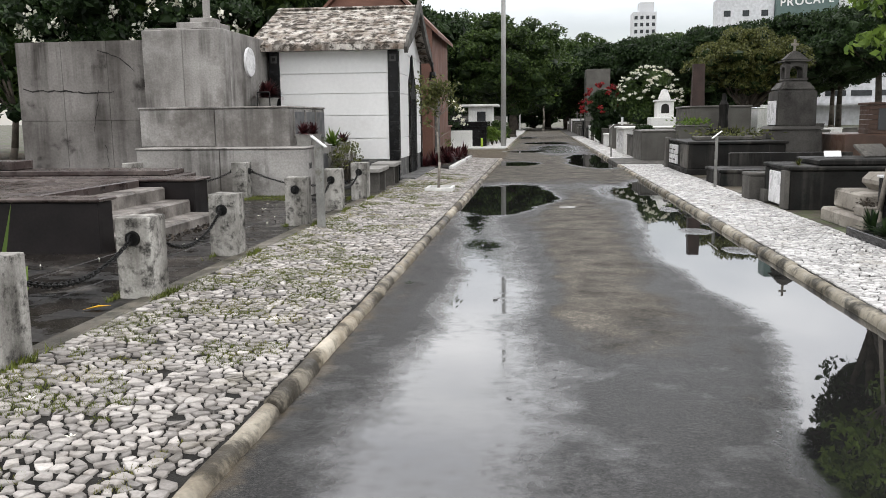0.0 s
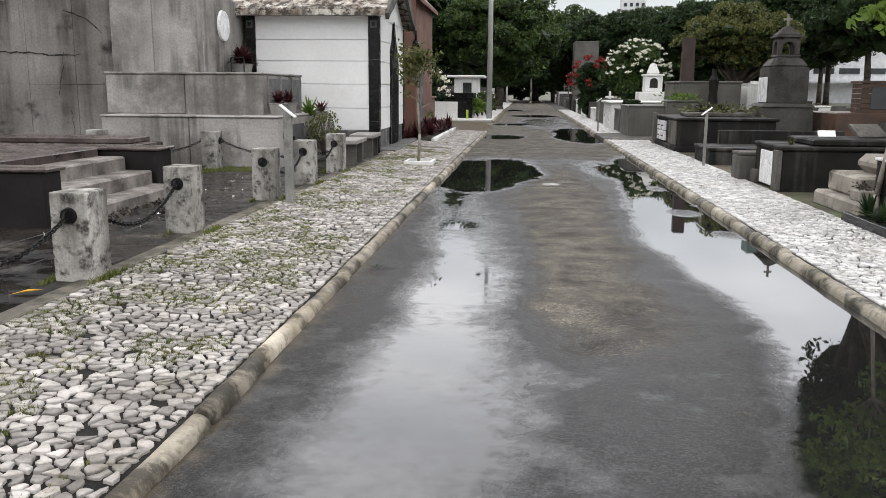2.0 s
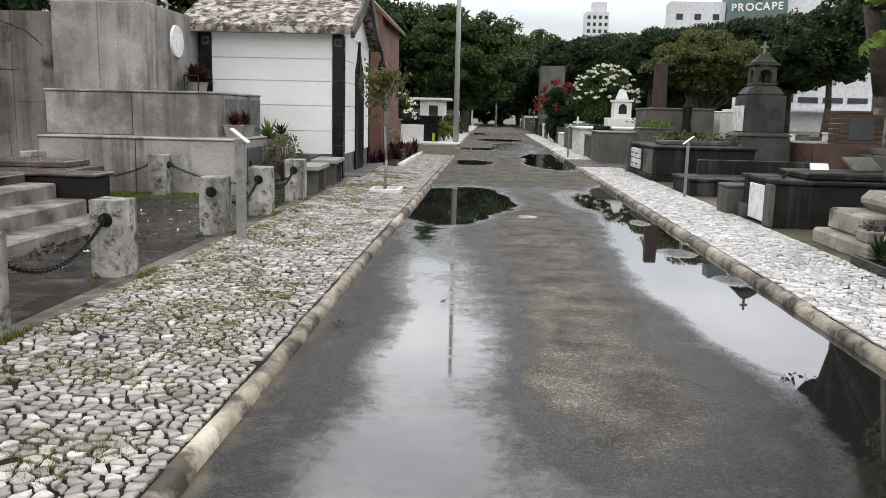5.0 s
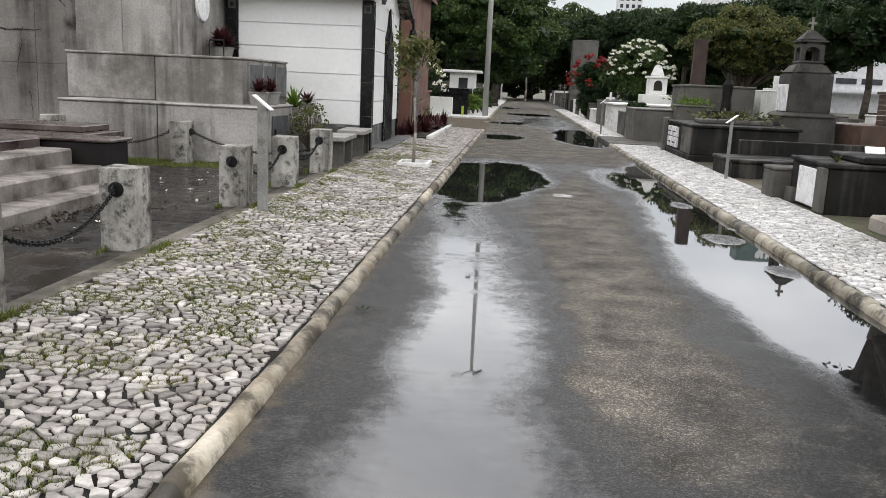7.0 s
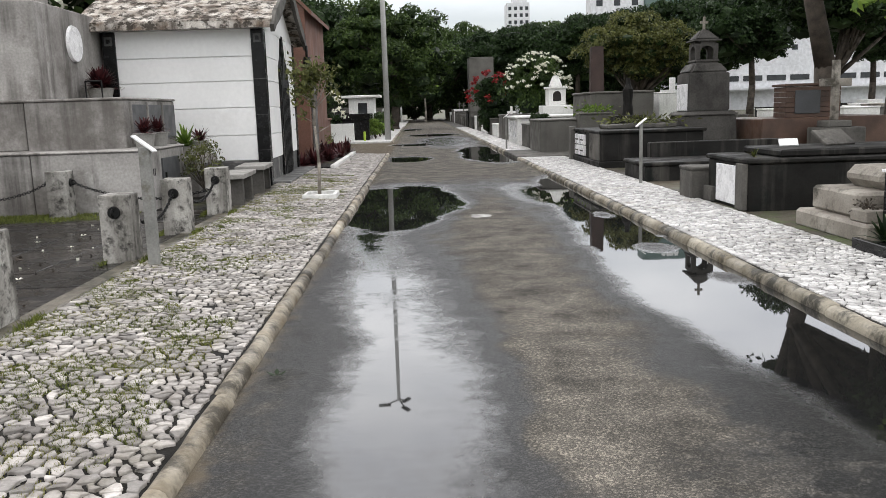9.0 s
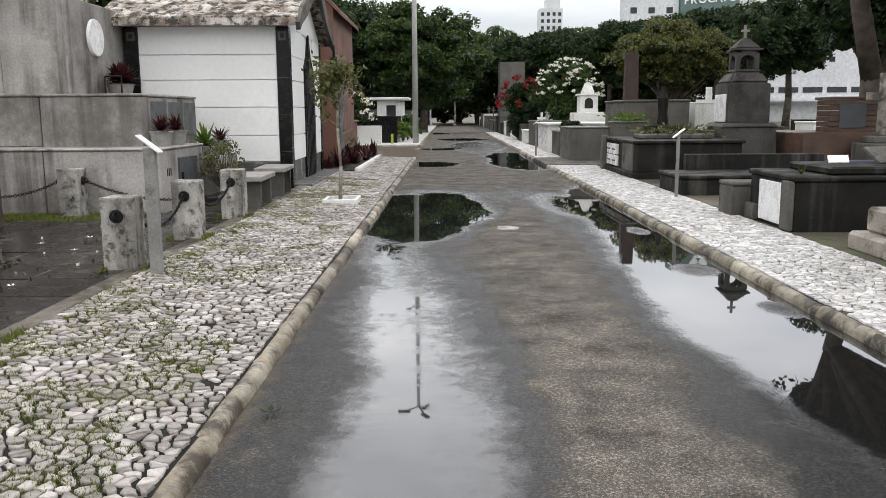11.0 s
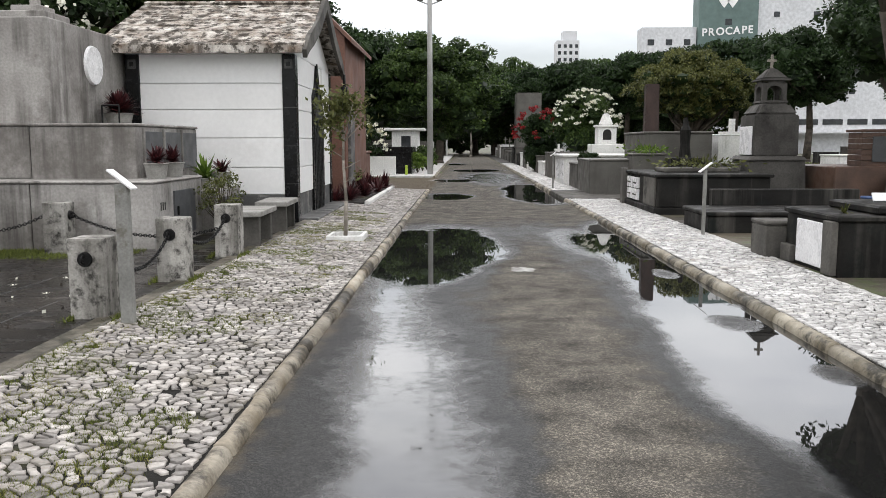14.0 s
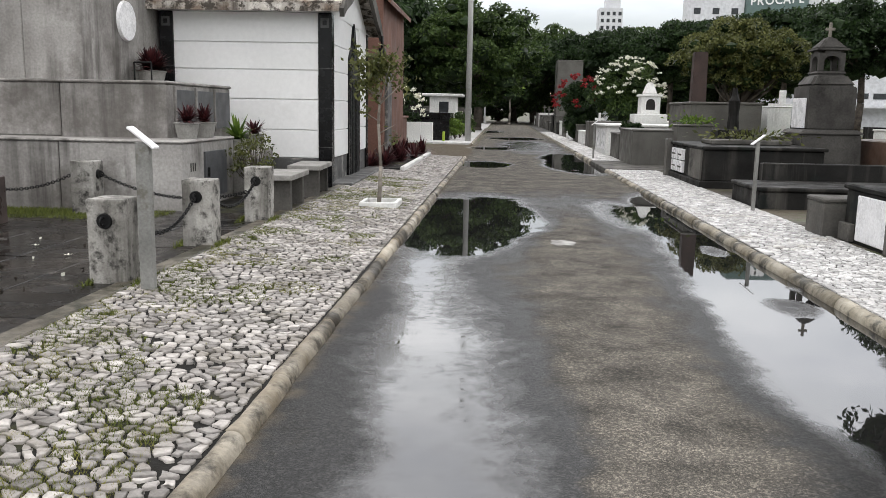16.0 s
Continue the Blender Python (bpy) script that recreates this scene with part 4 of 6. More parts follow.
def shrub(name, x, y, z, radii, n, leaf, material, label, seed, stems=14, flowers=None):
    rng = np.random.RandomState(seed)
    s = thing(name, x, y, z, label, "shrub")
    bm = bmesh.new()
    pts, k, _ = crown_points(rng, np.array((0, 0, radii[2])), np.array(radii) * 0.8, 34, n // 34, min(radii) * 0.34)
    pts[:, 2] = np.maximum(pts[:, 2], 0.02)
    for q in k[:stems]:
        limb(bm, (0, 0, 0), Vector(q), 0.012, 0.004, 5)
    part("stem", bm, M_BARK, s)
    leaves("foliage", pts, leaf, material, s, seed)
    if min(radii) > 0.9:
        # solid spheres in the dark leaf colour, standing in for shade inside the bush
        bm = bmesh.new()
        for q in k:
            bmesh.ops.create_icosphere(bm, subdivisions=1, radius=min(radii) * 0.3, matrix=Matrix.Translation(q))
        part("shaded_core", dent(bm, 0.12, seed, 4.0), M_LEAF_DK, s)
    if flowers:
        mat, count, size = flowers
        d = rng.normal(size=(count, 3))
        d[:, 2] = np.abs(d[:, 2])
        d[:, 1] = -np.abs(d[:, 1]) * 0.8
        d /= np.linalg.norm(d, axis=1)[:, None]
        heads = d * np.array(radii) * 1.08 + (0, 0, radii[2])
        petals = (heads[:, None] + rng.normal(size=(count, 26, 3)) * size * (0.55, 0.55, 0.3)).reshape(-1, 3)
        leaves("blossom", petals, size * 0.8, mat, s, seed + 1, 0.8, 0, "clusters of open blossom")
    return s


shrub("low_shrub", -2.88, 16.0, 0.2, (0.34, 0.6, 0.40), 800, 0.06, M_LEAF_OLIVE, "twiggy yellow-green shrub beside the planter", 11, 34)
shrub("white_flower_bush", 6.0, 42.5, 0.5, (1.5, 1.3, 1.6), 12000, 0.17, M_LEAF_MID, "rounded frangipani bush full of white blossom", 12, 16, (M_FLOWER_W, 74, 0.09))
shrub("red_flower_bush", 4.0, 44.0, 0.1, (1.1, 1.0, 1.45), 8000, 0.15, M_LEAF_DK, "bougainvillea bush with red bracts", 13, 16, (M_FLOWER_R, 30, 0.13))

# young street tree in its white kerb ring
yt = thing("young_tree", -1.13, 15.75, 0.1, "slender young tree with sparse olive leaves in a pale kerb ring", "tree")
bm = bmesh.new()
joints = [Vector((0, 0, -0.02)), Vector((0.02, 0, 0.5)), Vector((-0.015, 0.01, 1.05)), Vector((0.0, 0.0, 1.45))]
for a, b, r in zip(joints, joints[1:], (0.03, 0.024, 0.02)):
    limb(bm, a, b, r, r * 0.8, 8)
rng_t = np.random.RandomState(21)
tips = np.array([(0, 0, 1.72)]) + rng_t.normal(size=(16, 3)) * (0.16, 0.16, 0.11)
for q in tips[:11]:
    limb(bm, joints[-1] - Vector((0, 0, 0.2 * rng_t.rand())), Vector(q), 0.011, 0.004, 5)
for q in ((0.16, 0, 0.86), (-0.2, 0.05, 1.2), (0.22, -0.05, 1.05)):
    limb(bm, (0, 0, q[2] - 0.12), q, 0.008, 0.003, 5)
part("trunk", bm, M_BARK_PALE, yt, "", True)
pts = (tips[:, None] + rng_t.normal(size=(16, 60, 3)) * 0.08).reshape(-1, 3)
pts = np.concatenate([pts, np.array((0.2, 0, 0.88)) + rng_t.normal(size=(20, 3)) * 0.05, np.array((-0.2, 0.05, 1.2)) + rng_t.normal(size=(20, 3)) * 0.05])
leaves("crown", pts, 0.085, M_LEAF_OLIVE, yt, 22)
ring = thing("tree_kerb", -1.1, 15.72, 0.1, "low worn pale cement kerb round the young tree", "kerb")
for b in ((-0.25, 0.25, -0.3, -0.25), (-0.25, 0.25, 0.25, 0.3), (-0.25, -0.2, -0.248, 0.248), (0.2, 0.25, -0.248, 0.248)):
    part("side", dent(box(bmesh.new(), *b, -0.03, 0.05, 0.014, 2), 0.008, b[2], 9.0), M_WHITE_OLD, ring)

# bed of purple bromeliads with its kerb
bed = thing("flower_bed", -2.05, 25.2, 0.1, "planting bed with a low pale kerb", "flower bed")
part("soil", box(bmesh.new(), -0.55, 0.45, -3.3, 3.0, -0.03, 0.04), M_SOIL_L, bed)
part("kerb", box(bmesh.new(), 0.46, 0.56, -3.4, 3.0, -0.03, 0.09, 0.02), M_WHITE_OLD, bed)
rnd = random.Random(31)
for k in range(16):
    rosette("bed_bromeliad", -1.95 + rnd.uniform(-0.35, 0.25), 22.4 + 0.38 * k, 0.12, 60, rnd.uniform(0.42, 0.6), M_LEAF_RED,
            "dark purple bromeliad growing in the bed", None, 40 + k, "bed bromeliads")
rosette("broad_leaf_plant", -2.5, 5.0, 0.1, 13, 0.82, M_LEAF_LT, "broad bright green leaves beside a bollard", None, 77, "", "plant", 0.13)

# ---- tombs across the lane ----
def tomb(name, x0, x1, y0, y1, z0, z1, body, lid, label, over=0.04, lid_h=0.07, plinth=0.0, group="", bevel=0.015):
    t = thing(name, (x0 + x1) / 2, (y0 + y1) / 2, z0, label, "tomb", group)
    w, d, h = (x1 - x0) / 2, (y1 - y0) / 2, z1 - z0
    if plinth:
        part("plinth", box(bmesh.new(), -w - 0.06, w + 0.06, -d - 0.06, d + 0.06, -0.03, plinth, bevel), body, t)
    part("body", box(bmesh.new(), -w, w, -d, d, plinth - 0.03 if not plinth else plinth + 0.001, h - lid_h, bevel), body, t)
    part("lid", dent(box(bmesh.new(), -w - over, w + over, -d - over, d + over, h - lid_h + 0.001, h, bevel), 0.003, x0), lid, t)
    return t


def local(t, name, material, b, label="", bevel=0.008, parent=None):
    """A box given in world metres, as a part of the thing t."""
    px, py, pz = t.matrix_basis.translation
    return part(name, box(bmesh.new(), b[0] - px, b[1] - px, b[2] - py, b[3] - py, b[4] - pz, b[5] - pz, bevel), material, parent or t, label)


G = 0.06
big = tomb("black_tomb", 4.19, 7.4, 12.62, 13.95, G, 0.66, M_TOMB_DK, M_TOMB_DK, "large soot-black cement tomb with a white marble plaque", 0.03, 0.06)
local(big, "upper_slab", M_TOMB_DK, (4.6, 7.5, 12.7, 13.85, 0.662, 0.75), "", 0.02)
local(big, "plaque", M_MARBLE_W, (4.165, 4.188, 12.9, 13.61, 0.09, 0.56), "bare white marble plaque")
local(big, "corner_block", M_TOMB_MID, (4.12, 4.188, 12.63, 12.85, G, 0.6), "grey pilaster")
local(big, "corner_block", M_TOMB_MID, (4.12, 4.188, 13.66, 13.93, G, 0.25), "grey pilaster")
plq = thing("memorial_tablet", 5.6, 13.3, 0.752, "leaning dark stone memorial tablet", "tablet")
bm = box(bmesh.new(), -0.24, 0.24, -0.02, 0.02, 0, 0.3, 0.006)
bmesh.ops.transform(bm, matrix=pose(0, 0, 0.0, -55, 0, 20), verts=bm.verts)
part("slab", bm, M_TOMB_MID, plq)
wt = thing("white_tablet", 5.0, 13.4, 0.752, "small white marble tablet propped on the tomb", "tablet")
bm = box(bmesh.new(), -0.12, 0.12, -0.012, 0.012, 0, 0.1, 0.004)
bmesh.ops.transform(bm, matrix=pose(0, 0, 0.0, -30, 0, 0), verts=bm.verts)
part("slab", bm, M_MARBLE_W, wt)
rosette("weed", 4.4, 13.0, 0.66, 20, 0.14, M_LEAF_OLIVE, "small weed growing from the tomb lid", None, 90)

sm = tomb("small_grey_tomb", 3.98, 4.6, 14.02, 14.5, G, 0.48, M_TOMB_MID, M_TOMB_MID, "low grey cement tomb block", 0.01, 0.05)
st = thing("granite_step_tomb", 4.9, 10.85, G, "old stepped granite tomb with a rounded top block", "tomb")
local(st, "base", M_OLDSTONE, (4.28, 6.4, 10.25, 11.6, 0.03, 0.22), "", 0.03)
local(st, "middle_block", M_OLDSTONE, (4.4, 6.2, 10.6, 11.5, 0.222, 0.46), "", 0.03)
local(st, "top_block", M_OLDSTONE, (4.66, 6.2, 10.65, 11.4, 0.462, 0.67), "", 0.08)
pb = thing("planter_box", 4.42, 10.46, 0.222, "small white concrete planter box with a dry plant", "planter")
part("box", box(bmesh.new(), -0.1, 0.1, -0.16, 0.12, 0, 0.11, 0.01), M_OLDSTONE, pb)
leaves("dry_plant", np.random.RandomState(8).normal(size=(70, 3)) * (0.04, 0.06, 0.03) + (0, 0, 0.14), 0.05, M_BARK, pb, 8)
bt = thing("black_tile_tomb", 5.4, 9.4, G, "tomb clad in glossy black square tiles", "tomb")
local(bt, "core", M_TOMB_DK, (4.47, 6.3, 8.4, 10.3, 0.0, 0.67), "", 0.004)
for j in range(4):
    for k in range(11):
        local(bt, "tile", M_BLACK, (4.458, 4.47, 8.42 + 0.17 * k, 8.585 + 0.17 * k, 0.02 + 0.165 * j, 0.18 + 0.165 * j), "", 0.003)
    for k in range(10):
        local(bt, "tile", M_BLACK, (4.48 + 0.17 * k, 4.645 + 0.17 * k, 10.3, 10.312, 0.02 + 0.165 * j, 0.18 + 0.165 * j), "", 0.003)
        local(bt, "tile", M_BLACK, (4.48 + 0.17 * k, 4.645 + 0.17 * k, 8.388, 8.4, 0.02 + 0.165 * j, 0.18 + 0.165 * j), "", 0.003)
local(bt, "coping", M_MARBLE_W, (4.45, 6.32, 8.38, 10.33, 0.672, 0.70), "white coping", 0.006)
tb = thing("tile_bed", 4.25, 9.2, G, "low planting bed edged with dark tiles", "flower bed")
local(tb, "edge", M_BLACK, (4.04, 4.1, 8.0, 10.0, 0.0, 0.16), "", 0.006)
local(tb, "soil", M_SOIL_L, (4.101, 4.455, 8.0, 10.0, 0.0, 0.12), "", 0.0)
for k in range(5):
    rosette("bed_plant", 4.28, 8.3 + 0.4 * k, 0.12, 30, 0.3, M_LEAF_DK, "dark green strap-leaved plant in the tiled bed", None, 60 + k, "tile bed plants")

low = tomb("low_slab_tomb", 4.12, 7.0, 16.75, 18.1, G, 0.36, M_TOMB_DK, M_TOMB_DK, "low black slab tomb with a back rail", 0.03, 0.06)
local(low, "back_rail", M_TOMB_DK, (4.6, 7.0, 18.2, 18.4, 0.03, 0.62), "", 0.015)
dr = tomb("drawer_tomb", 4.1, 6.2, 20.0, 22.9, G, 0.80, M_TOMB_DK, M_TOMB_DK, "dark cement tomb with grey side panels and small white doors", 0.05, 0.06, 0.12)
local(dr, "side_panel", M_TOMB_MID, (4.06, 4.098, 20.05, 21.0, 0.19, 0.73), "grey cement panel")
for k in range(2):
    for j in range(2):
        d = local(dr, "niche_door", M_MARBLE_W, (4.04, 4.098, 21.5 + 0.55 * k, 22.0 + 0.55 * k, 0.22 + 0.24 * j, 0.44 + 0.24 * j), "small white marble niche door")
        local(dr, "niche_frame", M_TOMB_MID, (4.03, 4.039, 21.6 + 0.55 * k, 21.9 + 0.55 * k, 0.31 + 0.24 * j, 0.34 + 0.24 * j), "", 0.0, d)
local(dr, "corner_post", M_GREY, (3.98, 4.098, 22.75, 23.0, 0.05, 0.84), "pale grey corner post")
pl = thing("planter_slab", 5.2, 21.4, 0.80, "flat stone planter with succulents on the tomb", "planter")
part("tray", box(bmesh.new(), -0.75, 0.75, -0.4, 0.4, 0.0, 0.09, 0.02), M_TOMB_MID, pl)
leaves("succulent_cover", np.random.RandomState(18).normal(size=(260, 3)) * (0.4, 0.22, 0.07) + (0.1, 0, 0.17), 0.11, M_LEAF_OLIVE, pl, 18)
gt = tomb("grey_stone_tomb", 3.74, 6.3, 26.0, 28.2, 0.08, 0.97, M_GREY, M_GREY, "plain smooth grey stone box tomb", 0.02, 0.05)
gp = tomb("planter_tomb", 3.78, 4.6, 28.6, 30.4, 0.06, 0.80, M_TOMB_MID, M_TOMB_MID, "grey planter tomb overgrown with green", 0.02, 0.05)
shrub("tomb_shrub", 4.2, 29.4, 0.7, (0.42, 0.8, 0.22), 900, 0.12, M_LEAF_DK, "dark green shrub spilling over a planter", 19)

# bell-tower monument
tw = thing("bell_tower_tomb", 6.65, 21.9 + 0.3, G, "dark weathered tower tomb with a belfry and iron cross", "tomb")


def taper(parent, name, material, x, y, z0, z1, w0, w1, d0, d1, label="", bevel=0.02):
    px, py, pz = parent.matrix_basis.translation
    bm = bmesh.new()
    a = [bm.verts.new((x + sx * w0 / 2 - px, y + sy * d0 / 2 - py, z0 - pz)) for sx, sy in ((-1, -1), (1, -1), (1, 1), (-1, 1))]
    b = [bm.verts.new((x + sx * w1 / 2 - px, y + sy * d1 / 2 - py, z1 - pz)) for sx, sy in ((-1, -1), (1, -1), (1, 1), (-1, 1))]
    bm.faces.new(a[::-1])
    bm.faces.new(b)
    for i in range(4):
        bm.faces.new((a[i], a[(i + 1) % 4], b[(i + 1) % 4], b[i]))
    if bevel:
        bmesh.ops.bevel(bm, geom=list(bm.edges), offset=bevel, segments=2, affect='EDGES')
    return part(name, bm, material, parent, label)


TX, TY = 6.91, 22.2
taper(tw, "base", M_TOWER, TX, TY, 0.02, 1.02, 1.22, 1.14, 1.22, 1.14)
taper(tw, "base_moulding", M_TOWER, TX, TY, 1.021, 1.11, 1.24, 1.06, 1.24, 1.06)
taper(tw, "shaft", M_TOWER, TX, TY, 1.111, 1.95, 0.92, 0.9, 0.92, 0.9)
taper(tw, "shoulder", M_TOWER, TX, TY, 1.951, 2.2, 0.9, 0.58, 0.9, 0.58, "", 0.05)
taper(tw, "belfry_floor", M_TOWER, TX, TY, 2.201, 2.25, 0.56, 0.53, 0.56, 0.53, "", 0.01)
for sx in (-1, 1):
    for sy in (-1, 1):
        local(tw, "belfry_pier", M_TOWER, (TX + sx * 0.2 - 0.05, TX + sx * 0.2 + 0.05, TY + sy * 0.2 - 0.05, TY + sy * 0.2 + 0.05, 2.251, 2.6), "", 0.008)
for s in (-1, 1):
    for axis in ("x", "y"):
        bm = bmesh.new()
        o = [(-0.15, 0.001)] + [(0.15 * math.cos(a), -0.12 + 0.12 * math.sin(a)) for a in np.linspace(math.pi, 0, 9)] + [(0.15, 0.001), (0.15, 0.1), (-0.15, 0.1)]
        prism(bm, o, axis, -0.045, 0.045)
        bmesh.ops.translate(bm, verts=bm.verts, vec=((s * 0.2, 0, 0) if axis == "x" else (0, s * 0.2, 0)))
        bmesh.ops.translate(bm, verts=bm.verts, vec=(TX - 6.65, 0, 2.55 - G))
        part("belfry_arch", bm, M_TOWER, tw)
taper(tw, "belfry_eave", M_TOWER, TX, TY, 2.652, 2.69, 0.62, 0.6, 0.62, 0.6, "", 0.008)
taper(tw, "belfry_roof", M_TOWER, TX, TY, 2.691, 2.92, 0.56, 0.14, 0.56, 0.14, "", 0.03)
cr = local(tw, "cross", M_OLDSTONE, (TX - 0.025, TX + 0.025, TY - 0.025, TY + 0.025, 2.9, 3.2), "slim grey cross", 0.004)
local(tw, "cross_arm", M_OLDSTONE, (TX - 0.09, TX + 0.09, TY - 0.02, TY + 0.02, 3.05, 3.1), "", 0.004, cr)
local(tw, "plaque", M_MARBLE_W, (TX - 0.49, TX - 0.462, TY - 0.38, TY + 0.34, 1.13, 1.72), "white marble plaque")
local(tw, "annex", M_TOMB_MID, (5.98, 6.2, TY - 0.5, TY + 0.5, 0.05, 0.95), "lower side block")

# pillar tomb
pt = tomb("pillar_tomb", 5.2, 6.95, 26.3, 29.0, 0.06, 1.68, M_GREY, M_GREY, "grey stone tomb carrying a tall red-brown pillar", 0.03, 0.06)
taper(pt, "pillar", M_PILLAR, 5.55, 27.2, 1.681, 2.95, 0.38, 0.34, 0.3, 0.28, "tall red-brown stone pillar", 0.015)
leaves("succulent_cover", np.random.RandomState(28).normal(size=(200, 3)) * (0.25, 0.3, 0.06) + (-0.9, -1.6, 1.15), 0.12, M_LEAF_LT,
       tomb("planter_tomb", 4.75, 5.6, 25.6, 26.25, 0.06, 1.12, M_GREY, M_GREY, "grey stone planter with yellow-green succulents", 0.02, 0.05), 28, label="yellow-green succulents").location = (0.95, 1.6, 0.0)
wh = tomb("white_niche_tomb", 7.3, 7.9, 27.0, 28.0, 0.06, 1.62, M_WHITE_OLD, M_WHITE_OLD, "tall white painted grave block", 0.02, 0.04)
wc = thing("white_cross", 8.1, 28.4, 0.06, "plain white grave cross", "cross")
part("shaft", box(bmesh.new(), -0.08, 0.08, -0.06, 0.06, -0.02, 2.0, 0.01), M_WHITE_OLD, wc)
part("arm", box(bmesh.new(), -0.36, 0.36, -0.055, 0.055, 1.5, 1.64, 0.01), M_WHITE_OLD, wc)
cy = thing("draped_statue", 5.75, 24.4, 0.06, "dark narrow draped statue on a grey block", "statue")
bm = bmesh.new()
box(bm, -0.4, 0.4, -0.35, 0.35, -0.02, 0.98, 0.02)
for z0, z1, r0, r1 in ((0.98, 1.3, 0.14, 0.11), (1.29, 1.62, 0.11, 0.13), (1.61, 1.75, 0.13, 0.06), (1.74, 1.92, 0.07, 0.05)):
    cone(bm, pose(0, 0, z0), r0, r1, z1 - z0, 12)
part("figure", dent(bm, 0.015, 3), M_TOMB_DK, cy)

# white tomb and its little shrine
ws = tomb("white_tomb", 3.75, 6.0, 31.4, 34.2, 0.06, 1.02, M_WHITE_OLD, M_WHITE_OLD, "white painted box tomb with a broad lid", 0.09, 0.07)
for k in range(2):
    local(ws, "recess_panel", M_MARBLE_W, (3.735, 3.75, 31.6 + 1.3 * k, 32.6 + 1.3 * k, 0.2, 0.85), "recessed white panel")
sh = thing("white_shrine", 5.85, 36.2, 0.06, "white shrine with a pointed top and an arched niche", "shrine")
local(sh, "base", M_WHITE_OLD, (5.25, 6.45, 35.7, 36.7, 0.0, 1.35), "", 0.02)
local(sh, "body", M_WHITE_OLD, (5.5, 6.2, 35.85, 36.55, 1.351, 1.98), "", 0.02)
local(sh, "cornice", M_WHITE_OLD, (5.44, 6.26, 35.8, 36.6, 1.981, 2.06), "", 0.015)
taper(sh, "spire", M_WHITE_OLD, 5.85, 36.2, 2.061, 2.5, 0.5, 0.2, 0.5, 0.2, "", 0.04)
# no hollow here: a flat arch whose dark colour paints the niche's shade
bm = bmesh.new()
prism(bm, [(-0.16, 1.45), (0.16, 1.45)] + [(0.16 * math.cos(a), 1.68 + 0.16 * math.sin(a)) for a in np.linspace(0, math.pi, 9)], "y", -0.36, -0.34)
part("niche", at_world(bm, 0, 0, 0), M_RECESS_SHADE, sh, "flat dark arch, the niche's shade given as colour")

# brown clad vault with plaque, stone cross beside
bv = thing("brown_vault", 8.6, 21.6, 0.05, "brown clad family vault with a metal plaque", "tomb")
local(bv, "base", M_BROWNTILE, (7.7, 10.6, 20.75, 23.0, 0.0, 0.92), "wide brown stone base", 0.02)
for k in range(6):
    local(bv, "cladding_course", M_BROWNTILE, (8.3, 9.5, 21.0, 21.6, 0.922 + 0.11 * k, 1.025 + 0.11 * k), "", 0.006)
local(bv, "coping", M_BROWNTILE, (8.26, 9.54, 20.96, 21.64, 1.585, 1.64), "", 0.01)
local(bv, "plaque", M_PANEL, (8.5, 9.05, 20.97, 20.998, 1.0, 1.5), "dull metal plaque")
gc = thing("stone_cross", 9.0, 20.3, 0.05, "large grey stone cross on a stepped base", "cross")
local(gc, "base", M_TOMB_MID, (8.6, 9.5, 19.9, 20.6, 0.0, 0.72), "", 0.02)
local(gc, "step", M_TOMB_MID, (8.75, 9.25, 20.0, 20.5, 0.721, 0.86), "", 0.02)
shf = local(gc, "shaft", M_OLDSTONE, (8.93, 9.07, 20.2, 20.32, 0.861, 2.08), "", 0.012)
local(gc, "arm", M_OLDSTONE, (8.68, 9.32, 20.205, 20.315, 1.55, 1.71), "", 0.012, shf)

# rows of further graves
rnd = random.Random(9)
KINDS = ((M_TOMB_MID, "mouldy grey cement grave"), (M_TOMB_DK, "blackened cement grave"), (M_GREY, "smooth grey stone grave"),
         (M_WHITE_OLD, "aged white painted grave"), (M_OLDSTONE, "old granite grave"))
for k in range(22):
    y = 37.5 + 2.6 * k
    m, lab = KINDS[rnd.choice((0, 0, 1, 2, 2, 3))]
    h = rnd.uniform(0.55, 1.25)
    tomb("grave", 3.85, 3.85 + rnd.uniform(1.2, 2.2), y, y + rnd.uniform(1.2, 2.1), 0.06, 0.06 + h, m, m, lab + " beside the lane", 0.03, 0.07, 0.0, "graves along the lane")
    if k % 3 == 1:
        c = thing("grave_cross", 4.6, y + 0.6, 0.06 + h, "slim cement cross standing on a grave", "cross", "grave crosses")
        part("shaft", box(bmesh.new(), -0.05, 0.05, -0.04, 0.04, -0.01, 0.75, 0.008), m, c)
        part("arm", box(bmesh.new(), -0.2, 0.2, -0.035, 0.035, 0.45, 0.54, 0.008), m, c)
for k in range(70):
    x, y = rnd.uniform(8.5, 34), rnd.uniform(26, 70)
    if x < 10.5 and y < 30:
        continue
    m, lab = KINDS[rnd.choice((0, 1, 2, 3, 3, 4))]
    tomb("grave", x, x + rnd.uniform(0.9, 1.8), y, y + rnd.uniform(0.9, 1.8), 0.05, 0.05 + rnd.uniform(0.35, 1.1), m, m, lab + " among the rows", 0.03, 0.06, 0.0, "graves in the rows")
tall = tomb("tall_grave_block", 3.95, 5.6, 60, 62, 0.06, 4.7, M_GREY, M_GREY, "tall plain dark grey grave tower", 0.0, 0.08)
lg = tomb("green_grave", 8.6, 9.6, 24.5, 26.0, 0.05, 0.55, M_LIME, M_LIME, "lime-green painted grave kerb", 0.02, 0.05)
tomb("blue_covered_grave", 7.5, 8.6, 18.2, 19.2, 0.05, 0.45, M_BLUE, M_BLUE, "grave covered with a blue sheet", 0.02, 0.05)

